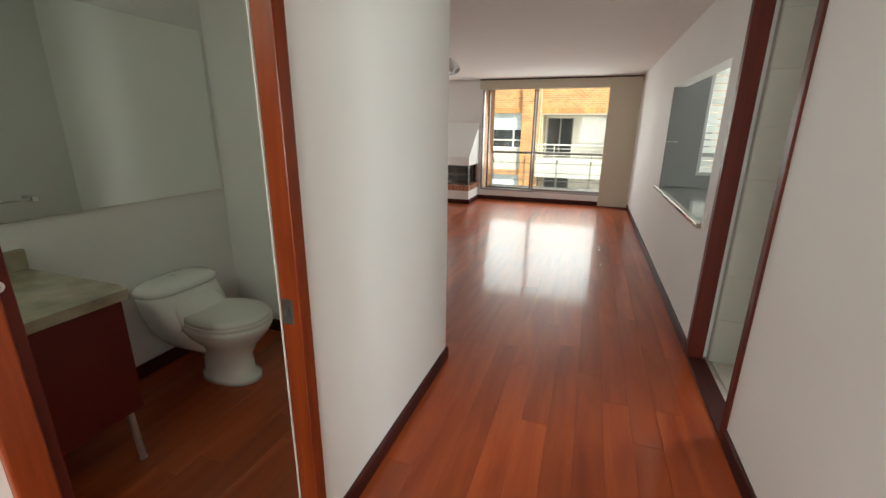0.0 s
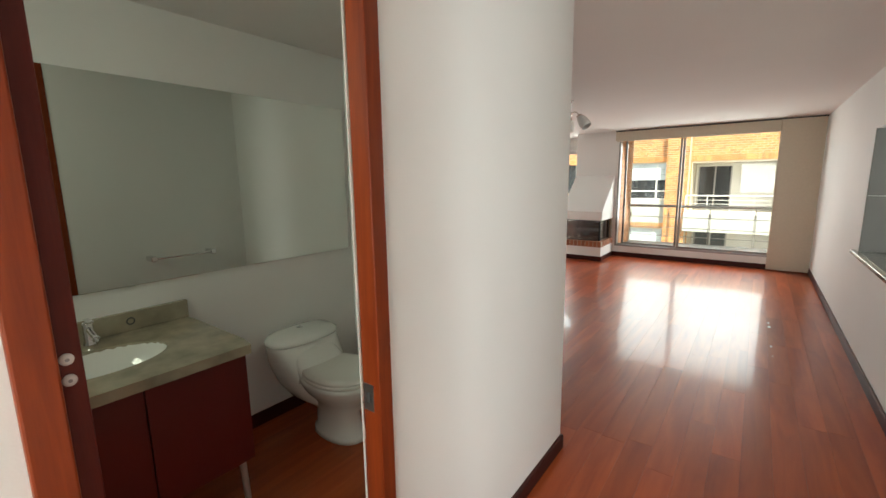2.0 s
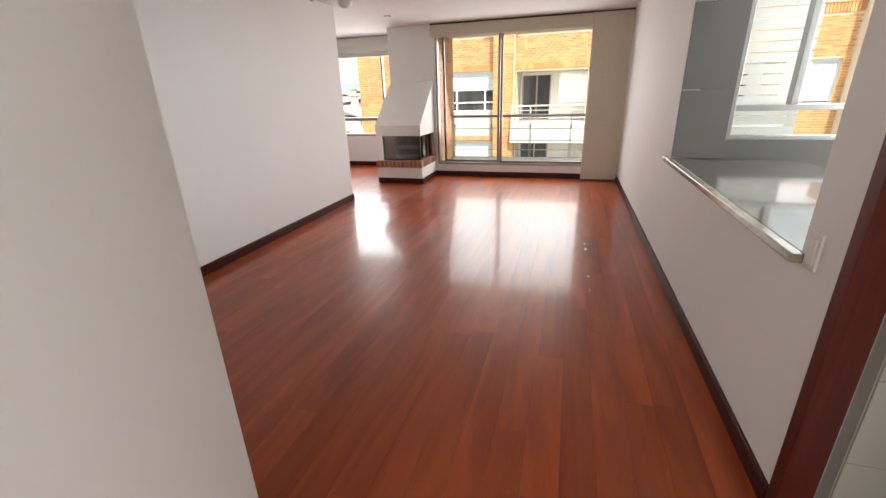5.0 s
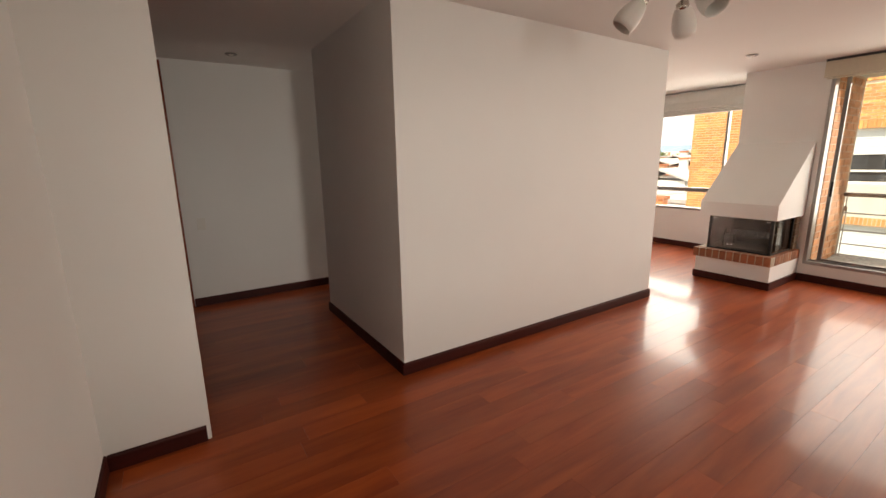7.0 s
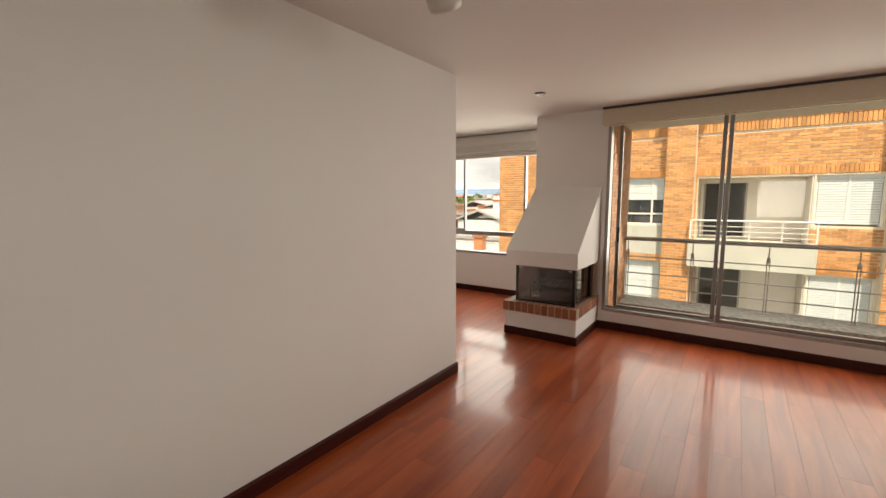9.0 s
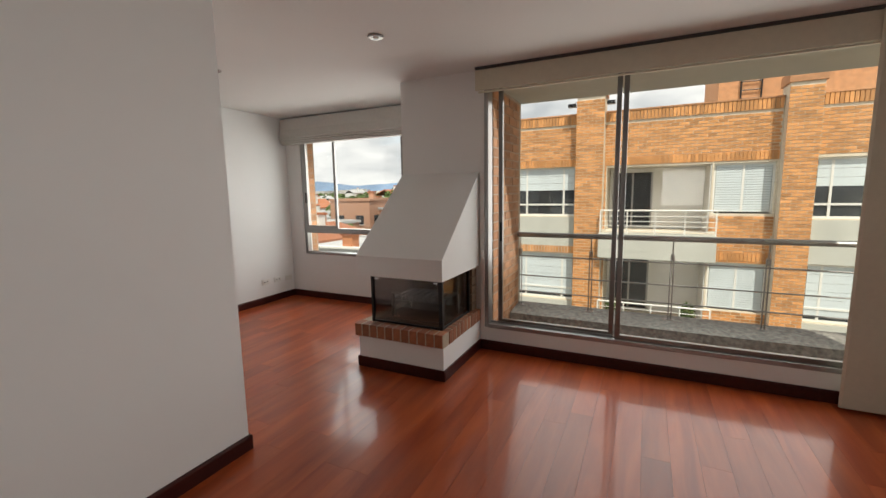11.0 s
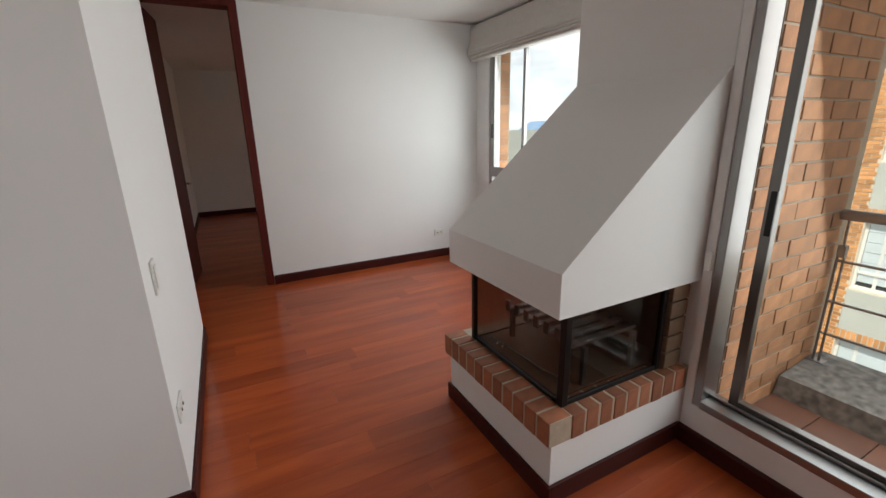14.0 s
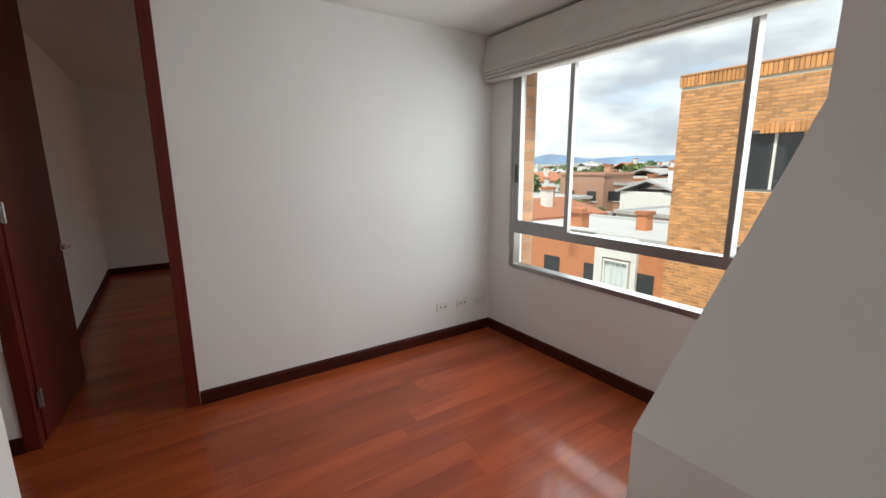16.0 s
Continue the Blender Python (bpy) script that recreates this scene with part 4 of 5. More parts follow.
for k, (x, y, w, l) in enumerate(((0.56, 5.86, 0.012, 0.05), (0.565, 5.72, 0.022, 0.05), (0.57, 5.1, 0.014, 0.03), (0.575, 4.85, 0.006, 0.02))):
    scrap = thing("paint_fleck", "small white paint fleck dried on the wooden floor", "paint fleck", "flecks on the floor", (x, y, 0.0005))
    part("fleck", box(bmesh.new(), -w / 2, -l / 2, 0, w / 2, l / 2, 0.0012, 0.0004), M_PLASTIC, scrap)

# ---- balcony outside the living room ----
bal = tagged(thing("balcony", "narrow concrete balcony ledge with brick side wall", "balcony", "", (-0.4, 9.6, 0)), kind="structure")
bit("slab", solid([(-2.05, 9.16, -0.25, 3.4, 10.08, 0.06)]), M_CONC, bal)
bit("kerb", prism(bmesh.new(), [(9.64, 0.061), (9.68, 0.165), (9.9, 0.185), (10.08, 0.19), (10.08, 0.061)], "x", -1.8, 1.4), M_CONC, bal)
bit("inner_kerb", prism(bmesh.new(), [(9.162, 0.061), (9.162, 0.185), (9.22, 0.18), (9.26, 0.061)], "x", -1.8, 1.4), M_CONC, bal)
bit("soffit", solid([(-2.05, 9.162, 2.3, 1.4, 10.1, 2.75)]), M_RENDER, bal, "pale rendered soffit")
tile_b = mesh("balcony_tile", box(bmesh.new(), 0.002, 0.002, 0, 0.196, 0.196, 0.012, 0.002), M_TILEOUT)
for i in range(16):
    for j in range(2):
        o = new("balcony_tile", tile_b)
        o.parent, o.location = bal, Vector((-1.8 + 0.198 * i, 9.264 + 0.198 * j, 0.0605)) - bal.location
side = tagged(thing("wall_balcony_side", "orange brick side wall of the balcony", "wall", "", (-1.9, 9.6, 0.06)), kind="structure")
bit("mortar", solid([(-2.05, 9.165, 0.061, -1.812, 10.06, 2.299)]), M_MORTAR, side)
right = tagged(thing("wall_balcony_end", "orange brick end wall of the balcony", "wall", "", (1.5, 9.6, 0.06)), kind="structure")
bit("brick_face", solid([(1.4, 9.165, 0.061, 1.6, 10.06, 2.75)]), M_BRICK, right)

rl = thing("balcony_railing", "grey steel balcony railing with thin horizontal rods", "railing", "", (-0.4, 9.95, 0.19))
bit("handrail", rod(bmesh.new(), (-1.80, 9.95, 0.945), (1.4, 9.95, 0.945), 0.026), M_STEEL, rl)
for k in range(5):
    x = -1.77 + 0.71 * k
    bm = rod(bmesh.new(), (x - 0.012, 9.955, 0.185), (x - 0.012, 9.955, 0.78), 0.006, None, 8)
    rod(bm, (x + 0.012, 9.955, 0.185), (x + 0.012, 9.955, 0.78), 0.006, None, 8)
    rod(bm, (x, 9.955, 0.78), (x, 9.952, 0.925), 0.006, None, 8)
    post = bit("post", bm, M_STEEL, rl)
    bit("clamp", box(bmesh.new(), x - 0.017, 9.94, 0.74, x + 0.017, 9.97, 0.8, 0.004), M_STEEL, rl, "steel post clamp")
    bit("foot_plate", box(bmesh.new(), x - 0.04, 9.925, 0.178, x + 0.04, 9.985, 0.19, 0.002), M_STEEL, rl)
for z in (0.34, 0.51, 0.72):
    bit("rod", rod(bmesh.new(), (-1.78, 9.955, z), (1.4, 9.955, z), 0.007, None, 8), M_STEEL, rl)

pier = tagged(thing("wall_study_pier", "orange brick pier outside the study window", "wall", "", (-4.95, 10.3, 0)), kind="structure")
bit("mortar", solid([(-5.3, 10.052, -1.0, -4.772, 10.18, 2.7)]), M_MORTAR, pier)


def bricks_on_x(parent, x, y0, y1, z0, z1, length=0.235, course=0.082, joint=0.009, depth=0.006):
    """Single bricks laid on a wall face that looks along +x."""
    whole = mesh("brick", box(bmesh.new(), 0, 0, 0, depth, length - joint, course - joint, 0.003), M_BRICK)
    half = mesh("brick", box(bmesh.new(), 0, 0, 0, depth, length / 2 - joint, course - joint, 0.003), M_BRICK)
    row, z = 0, z0
    while z + course <= z1 + 0.01:
        y = y0
        if row % 2:
            o = new("brick", half)
            o.parent, o.location = parent, Vector((x, y, z)) - parent.location
            y += length / 2
        while y + length / 2 <= y1 + 0.01:
            data = whole if y + length <= y1 + 0.02 else half
            o = new("brick", data)
            o.parent, o.location = parent, Vector((x + random.uniform(-0.002, 0.002), y, z)) - parent.location
            y += length if data is whole else length / 2
        z, row = z + course, row + 1


bricks_on_x(side, -1.812, 9.17, 10.06, 0.064, 2.3)
bricks_on_x(pier, -4.772, 10.055, 10.18, 0.3, 2.6)

# ---- the building across ----
FY = 18.0
STOREY = 2.45
bld = tagged(thing("apartment_building", "orange brick apartment building with white balconies across the court", "building", "", (0, FY, -9)), kind="structure")
holes, win, openings = [], [], []
for s in range(4):
    dz = -STOREY * s
    win += [(-6.34, -5.36, 0.7 + dz, 1.95 + dz, 0), (-4.18, -2.44, 0.5 + dz, 1.88 + dz, 1), (0.84, 2.08, 0.6 + dz, 1.83 + dz, 2), (2.8, 4.4, 0.5 + dz, 1.88 + dz, 1), (6.4, 7.8, 0.6 + dz, 1.83 + dz, 2)]
    openings += [(-1.64, 0.8, 0.09 + dz, 1.83 + dz), (4.7, 6.3, 0.09 + dz, 1.83 + dz)]
for x0, x1, z0, z1, _ in win:
    holes.append((x0, FY - 1, z0, x1, FY + 0.35, z1))
for x0, x1, z0, z1 in openings:
    holes.append((x0, FY - 1, z0, x1, FY + 1.3, z1))
bit("wall", solid([(-7.8, FY, -9.2, 14, FY + 9, 3.25)], holes), M_FMORTAR, bld)
bit("roof_tower", solid([(1.0, FY + 1.6, 3.26, 4.6, FY + 5, 5.2)]), M_BRICK, bld, "brick lift tower on the roof")
for k in range(9):
    bit("ladder_rung", rod(bmesh.new(), (1.5, FY + 1.55, 3.35 + 0.22 * k), (1.95, FY + 1.55, 3.35 + 0.22 * k), 0.015, None, 8), M_BLACK, bld)
for x in (1.5, 1.95):
    bit("ladder_rail", rod(bmesh.new(), (x, FY + 1.55, 3.2), (x, FY + 1.55, 5.5), 0.02, None, 8), M_BLACK, bld)
piers = ((-2.42, -1.70, 3.92), (2.12, 2.74, 3.75), (8.0, 8.7, 3.75))
for x0, x1, zt in piers:
    bit("pier", solid([(x0 + 0.012, FY - 0.338, -9.2, x1 - 0.012, FY + 0.3, zt - 0.24)], []), M_FMORTAR, bld)
    bit("pier_cap", box(bmesh.new(), x0 - 0.03, FY - 0.38, zt - 0.24, x1 + 0.03, FY + 0.34, zt, 0.01), M_BRICK, bld)
for x in (-2.55, -1.57):
    c = bit("camera_arm", rod(bmesh.new(), (x + (0.14 if x < -2 else -0.14), FY - 0.2, 3.62), (x, FY - 0.25, 3.5), 0.012, None, 8), M_STEEL, bld)
    bit("flood_light", box(bmesh.new(), x - 0.1, FY - 0.36, 3.44, x + 0.1, FY - 0.2, 3.53, 0.01), M_BLACK, bld)

# loose brick faces, joined: courses with staggered joints, left open at the windows and panels
GREY = [(x0, x1, z0 - 1.12, z0) for x0, x1, z0, z1, k in win if k == 1] + [(-1.78, 0.95, -0.6 - STOREY * s, 0.09 - STOREY * s) for s in range(4)] + [(4.6, 6.4, -0.6 - STOREY * s, 0.09 - STOREY * s) for s in range(4)]
gaps = [(w[0], w[1], w[2], w[3]) for w in win] + list(openings) + GREY + [(p[0], p[1], -9, 3.3) for p in piers]


def brick_sheet(name, parent, spans, y, gaps, mat, course=0.078, length=0.205, joint=0.015, proud=0.008):
    """Brick faces on planes that look along -y, as one joined mesh."""
    vs, fs = [], []
    rng = random.Random(5)
    for x0, x1, z0, z1 in spans:
        n = int((z1 - z0) / course)
        for r in range(n):
            za, zb = z0 + r * course, z0 + (r + 1) * course - joint
            cuts = sorted([(g[0], g[1]) for g in gaps if g[2] < zb and g[3] > za])
            free, a = [], x0
            for g0, g1 in cuts:
                if g0 > a:
                    free.append((a, min(g0, x1)))
                a = max(a, g1)
            if a < x1:
                free.append((a, x1))
            for a, b in free:
                x = a - (length / 2 if r % 2 else 0)
                while x < b - 0.02:
                    xa, xb = max(x, a), min(x + length, b) - joint
                    if xb - xa > 0.03:
                        yy = y - proud - rng.uniform(0, 0.004)
                        i = len(vs)
                        vs += [(xa, yy, za), (xb, yy, za), (xb, yy, zb), (xa, yy, zb), (xa, y + 0.01, za), (xb, y + 0.01, za), (xb, y + 0.01, zb), (xa, y + 0.01, zb)]
                        fs += [(i, i + 1, i + 2, i + 3), (i + 1, i + 5, i + 6, i + 2), (i + 4, i, i + 3, i + 7), (i + 3, i + 2, i + 6, i + 7), (i + 4, i + 5, i + 1, i)]
                    x += length
    data = bpy.data.meshes.new(name)
    data.from_pydata(vs, [], fs)
    data.materials.append(mat)
    o = new(name, data)
    o.parent = parent
    local(o, parent)
    return tagged(o, kind="stuff")


brick_sheet("brick_facing", bld, [(-7.8, 9.5, -6.0, 3.0)], FY, gaps, M_FACADE)
for x0, x1, zt in piers[:2]:
    brick_sheet("pier_brick", bld, [(x0, x1, -6.0, zt - 0.25)], FY - 0.338, [], M_FACADE)
# soldier courses: parapet cap and over the openings
def soldiers(x0, x1, z0, high, y, parent):
    vs, fs, x = [], [], x0
    while x < x1 - 0.02:
        i, b = len(vs), min(x + 0.083, x1) - 0.014
        vs += [(x, y, z0), (b, y, z0), (b, y, z0 + high), (x, y, z0 + high), (x, y + 0.05, z0), (b, y + 0.05, z0), (b, y + 0.05, z0 + high), (x, y + 0.05, z0 + high)]
        fs += [(i, i + 1, i + 2, i + 3), (i + 1, i + 5, i + 6, i + 2), (i + 4, i, i + 3, i + 7), (i + 3, i + 2, i + 6, i + 7), (i + 4, i + 5, i + 1, i)]
        x += 0.083
    data = bpy.data.meshes.new("soldier_course")
    data.from_pydata(vs, [], fs)
    data.materials.append(M_FACADE)
    o = new("soldier_course", data)
    o.parent = parent
    tagged(local(o, parent), kind="stuff")


for a, b in ((-7.84, -2.42), (-1.70, 2.12), (2.74, 8.0)):
    soldiers(a, b, 3.03, 0.24, FY - 0.035, bld)
    bit("coping", box(bmesh.new(), a, FY - 0.05, 3.271, b, FY + 0.3, 3.31, 0.004), M_BRICK, bld)
for s in range(3):
    for a, b in ((-6.1, -5.0), (-4.2, -2.42), (-1.66, 2.12)):
        soldiers(a, b, 1.885 - STOREY * s, 0.2, FY - 0.024, bld)

for n, (x0, x1, z0, z1, kind) in enumerate(win):
    if z0 < -5.5:
        continue
    w = bit("window", solid([(x0, FY + 0.10, z0, x1, FY + 0.14, z1)], [(x0 + 0.05, FY, z0 + 0.05, x1 - 0.05, FY + 1, z1 - 0.05)]), M_PLASTIC if kind != 0 else M_ALU, bld, "pale framed window")
    sub = lambda nm, bm, mat: part(nm, bm, mat, w)
    mid = ((x0 + 0.32, x1 - 0.35) if kind == 1 else ((x0 + x1) / 2,))
    for x in mid:
        sub("mullion", box(bmesh.new(), x - 0.025, FY + 0.09, z0 + 0.05, x + 0.025, FY + 0.139, z1 - 0.05), M_PLASTIC)
    if kind == 1:
        sub("transom", box(bmesh.new(), x0 + 0.05, FY + 0.08, z0 + 0.3, x1 - 0.05, FY + 0.139, z0 + 0.35), M_PLASTIC)
    sub("pane", box(bmesh.new(), x0 + 0.05, FY + 0.12, z0 + 0.05, x1 - 0.05, FY + 0.126, z1 - 0.05), M_DARKGLASS)
    if kind:
        low = z1 - (0.78 if kind == 1 and n < 5 else 1.3)
        bl = bmesh.new()
        k, step = 0, 0.06 if kind == 2 else 0.2
        while z1 - 0.05 - (k + 1) * step > low:
            box(bl, x0 + 0.06, FY + 0.10, z1 - 0.05 - (k + 1) * step + 0.006, x1 - 0.06, FY + 0.115, z1 - 0.05 - k * step)
            k += 1
        sub("window_blind", bl, M_PANEL)
    if kind == 1:
        bit("render_panel", solid([(x0, FY - 0.02, z0 - 1.06, x1, FY + 0.05, z0 - 0.03)]), M_RENDER, bld, "pale grey rendered panel")
for x0, x1, z0, z1 in openings:
    if z0 < -5.5:
        continue
    bit("balcony_slab", box(bmesh.new(), x0 - 0.12, FY - 0.55, z0 - 0.66, x1 + 0.13, FY + 0.2, z0 - 0.01, 0.01), M_RENDER, bld, "pale grey rendered balcony front")
    bit("balcony_back", solid([(x0 + 0.01, FY + 1.16, z0 + 0.01, x1 - 0.01, FY + 1.28, z1 - 0.01)], [(x0 + 0.08, FY, z0 + 0.05, x0 + 1.15, FY + 3, z1 - 0.12)]), M_WHITEHOUSE, bld, "white rear wall of a balcony")
    for q in (x0 + 0.08, x0 + 0.6, x0 + 1.1):
        bit("door_stile", box(bmesh.new(), q, FY + 1.17, z0 + 0.05, q + 0.05, FY + 1.22, z1 - 0.12), M_ALU, bld)
    bit("balcony_glass", box(bmesh.new(), x0 + 0.08, FY + 1.2, z0 + 0.05, x0 + 1.15, FY + 1.21, z1 - 0.12), M_DARKGLASS, bld)
    bit("balcony_side", solid([(x1 - 0.03, FY + 0.02, z0 + 0.01, x1 - 0.005, FY + 1.15, z1 - 0.01)]), M_WHITEHOUSE, bld)
    r = bit("balcony_rail", rod(bmesh.new(), (x0 - 0.08, FY - 0.5, z0 + 0.6), (x1 + 0.1, FY - 0.5, z0 + 0.6), 0.022, None, 8), M_PLASTIC, bld, "white painted rail")
    for z in (0.08, 0.2, 0.32, 0.45):
        part("rail_rod", rod(bmesh.new(), (x0 - 0.08, FY - 0.5, z0 + z), (x1 + 0.1, FY - 0.5, z0 + z), 0.009, None, 6), M_PLASTIC, r)
    for k in range(5):
        x = x0 - 0.08 + (x1 - x0 + 0.18) * k / 4
        part("rail_post", box(bmesh.new(), x - 0.015, FY - 0.515, z0 - 0.0095, x + 0.015, FY - 0.485, z0 + 0.6), M_PLASTIC, r)


bld.location += Vector((0.04, 0, 0.16))


def leafy(bm, centre, size, count, leaf_size, rng, squash=1.0):
    """Many small tilted leaves in an uneven clump."""
    for _ in range(count):
        d = Vector((rng.gauss(0, 1), rng.gauss(0, 1), rng.gauss(0, 1))).normalized() * (rng.random() ** 0.4)
        p = Vector(centre) + Vector((d.x * size, d.y * size, d.z * size * squash))
        m = Matrix.Translation(p) @ Euler((rng.uniform(0, 6), rng.uniform(0, 6), rng.uniform(0, 6))).to_matrix().to_4x4() @ Matrix.Scale(leaf_size * rng.uniform(0.6, 1.4), 4)
        a = [bm.verts.new(m @ Vector(v)) for v in ((-0.5, -1, 0), (0.5, -0.9, 0.1), (0.6, 0.8, 0), (-0.4, 1, -0.1))]
        bm.faces.new(a)


for x, z in ((0.42, 0.08 - STOREY), (-1.35, 0.08 - STOREY)):
    pot = thing("potted_shrub", "small green shrub in a terracotta pot on a balcony", "plant", "shrubs across the court", (x + 0.04, FY - 0.25, z + 0.08))
    part("pot", lathe(bmesh.new(), [(0.09, 0), (0.13, 0.26), (0.14, 0.27), (0.14, 0.3), (0.11, 0.3)]), M_TERRA, pot, "", True)
    bm = bmesh.new()
    leafy(bm, (0, 0, 0.5), 0.2, 240, 0.035, random.Random(3), 1.5)
    part("foliage", bm, M_LEAF, pot)
    part("stalk", rod(bmesh.new(), (0, 0, 0.28), (0, 0, 0.5), 0.012), M_BARK, pot)

# ---- ground, houses, trees and hills in the distance ----
G = -9.0
structure("ground", solid([(-3000, -2000, G - 0.5, 3000, 3000, G)]), material("dusty_city_ground", (0.2, 0.2, 0.17), 0.95, 0, 0.05, 0.3), "flat ground of the city with streets and grass", "ground")
rng = random.Random(11)


def house(x, y, w, d, h, wall, roof, pitch=0.0, turn=0.0):
    """A house with storeys of windows, a roof and a chimney."""
    t = thing("house", random.Random(int(x * 7 + y)).choice(["low brick town house with a flat roof", "small town house with a pitched roof"]) if not pitch else "town house with a pitched roof and small windows", "house", "town houses beyond the court", (x, y, G))
    t.rotation_euler.z = radians(turn)
    part("wall", solid([(-w / 2, -d / 2, 0, w / 2, d / 2, h)]), wall, t)
    if pitch:
        part("roof", prism(bmesh.new(), [(-w / 2 - 0.4, h - 0.1), (0, h + pitch), (w / 2 + 0.4, h - 0.1), (w / 2 + 0.4, h + 0.1), (0, h + pitch + 0.22), (-w / 2 - 0.4, h + 0.1)], "y", -d / 2 - 0.3, d / 2 + 0.3), roof, t)
    else:
        part("roof", solid([(-w / 2 - 0.15, -d / 2 - 0.15, h, w / 2 + 0.15, d / 2 + 0.15, h + 0.3)], [(-w / 2 + 0.2, -d / 2 + 0.2, h + 0.12, w / 2 - 0.2, d / 2 - 0.2, h + 1)]), roof, t)
    for s in range(int(h // 2.7)):
        n = max(2, int(w // 2.6))
        for k in range(n):
            xx = -w / 2 + (k + 0.5) * w / n
            wn_ = part("window", box(bmesh.new(), xx - 0.6, -d / 2 - 0.05, 0.9 + 2.7 * s, xx + 0.6, -d / 2 + 0.02, 2.1 + 2.7 * s), M_DARKGLASS, t)
            part("sill", box(bmesh.new(), xx - 0.7, -d / 2 - 0.12, 0.8 + 2.7 * s, xx + 0.7, -d / 2 + 0.02, 0.895 + 2.7 * s), M_WHITEHOUSE, wn_)
        for k in range(2):
            yy = -d / 4 + k * d / 2
            part("window", box(bmesh.new(), w / 2 - 0.02, yy - 0.6, 0.9 + 2.7 * s, w / 2 + 0.05, yy + 0.6, 2.1 + 2.7 * s), M_DARKGLASS, t)
    ch = part("chimney", solid([(w / 4 - 0.35, -0.35, h * 0.9, w / 4 + 0.35, 0.35, h + pitch + 1.1)]), wall, t)
    part("chimney_cap", solid([(w / 4 - 0.45, -0.45, h + pitch + 1.101, w / 4 + 0.45, 0.45, h + pitch + 1.3)]), M_ROOF, ch)
    return t


def tree(x, y, high, spread, tall=False):
    t = thing("tree", "slender dark conifer among the houses" if tall else "broad green tree among the houses", "tree", "trees beyond the court", (x, y, G))
    r = random.Random(int(x * 13 + y * 7))
    bm = rod(bmesh.new(), (0, 0, 0), (0, 0, high * 0.55), 0.03 * high, 0.015 * high, 8)
    for k in range(5):
        a = k * 1.3
        rod(bm, (0, 0, high * (0.3 + 0.05 * k)), (math.cos(a) * spread * 0.5, math.sin(a) * spread * 0.5, high * (0.55 + 0.06 * k)), 0.012 * high, 0.004 * high, 6)
    part("trunk", bm, M_BARK, t)
    cr = bmesh.new()
    if tall:
        for k in range(9):
            leafy(cr, (0, 0, high * (0.25 + 0.08 * k)), spread * (1 - k / 10), 60, 0.3, r, 0.7)
    else:
        for k in range(9):
            a = r.uniform(0, 6.28)
            q = r.uniform(0.1, 0.75) * spread
            leafy(cr, (math.cos(a) * q, math.sin(a) * q, high * r.uniform(0.5, 0.9)), spread * r.uniform(0.35, 0.55), 90, 0.035 * high, r, 0.8)
    part("crown", cr, M_LEAF, t)


# the row of houses just below the study window
near = house(-20.5, 32, 15, 8, 6.4, M_ORANGE, M_ROOFG, 0.0, 3)
for x0, x1, z0, z1 in ((-4.6, -2.6, 4.0, 5.6), (3.9, 5.2, 3.2, 5.2)):
    bay = part("bay_window", solid([(x0 - 0.1, -4.3, z0 - 0.1, x1 + 0.1, -4.0, z1 + 0.1)], [(x0, -5, z0, x1, -4.15, z1)]), M_WHITEHOUSE, near, "white framed window")
    part("pane", box(bmesh.new(), x0, -4.16, z0, x1, -4.14, z1), M_PANEL, bay)
    for k in range(1, 4):
        x = x0 + (x1 - x0) * k / 4
        part("mullion", box(bmesh.new(), x - 0.03, -4.24, z0, x + 0.03, -4.165, z1), M_WHITEHOUSE, bay)
part("white_wall", solid([(3.2, -4.25, 0, 5.7, -4.01, 6.6)], [(3.7, -5, 3.0, 5.4, -4.0, 5.4)]), M_WHITEHOUSE, near, "white rendered wall")
part("parapet_cap", box(bmesh.new(), -7.7, -4.35, 6.71, 3.1, -3.9, 6.85, 0.01), M_WHITEHOUSE, near, "pale parapet coping")
for x in (-6.6, 1.6):
    stack = part("chimney", solid([(x - 0.4, -4.0, 5.0, x + 0.4, -3.2, 7.6)]), M_ORANGE, near)
    part("chimney_cap", box(bmesh.new(), x - 0.52, -4.12, 7.601, x + 0.52, -3.08, 7.72, 0.02), M_ROOF, stack)
    part("chimney_pot", box(bmesh.new(), x - 0.3, -3.9, 7.721, x + 0.3, -3.3, 7.95, 0.02), M_ORANGE, stack)
for x, y, w, d, h, wall, roof, pitch, turn in ((-36.5, 54, 6, 7, 9.4, M_HOUSE, M_HOUSE, 0, 6), (-31.5, 56, 5, 6, 8.2, M_HOUSE, M_ROOFG, 0, -5), (-25.5, 49, 5, 6, 8.0, M_WHITEHOUSE, M_ROOFG, 1.0, 10), (-21.8, 52, 5, 6, 7.6, M_WHITEHOUSE, M_ROOFG, 0.8, -8),
                                               (-29, 64, 7, 7, 9.2, M_HOUSE, M_ROOFG, 0.7, 4), (-37, 70, 8, 7, 9.0, M_WHITEHOUSE, M_ROOFG, 0.9, -12), (-44, 66, 7, 7, 8.6, M_HOUSE, M_HOUSE, 0, 3)):
    house(x, y, w, d, h, wall, roof, pitch, turn)
house(-28.5, 34, 9, 8, 6.6, M_WHITEHOUSE, M_ROOF, 0.9, -5)
house(-18, 42, 10, 7, 6.6, M_WHITEHOUSE, M_ROOFG, 0.0, -4)
house(-31, 40, 9, 6, 5.8, M_WHITEHOUSE, M_ROOFG, 0.0, 8)
house(-38, 45, 9, 8, 6.8, M_HOUSE, M_ROOFG, 0.0, -6)
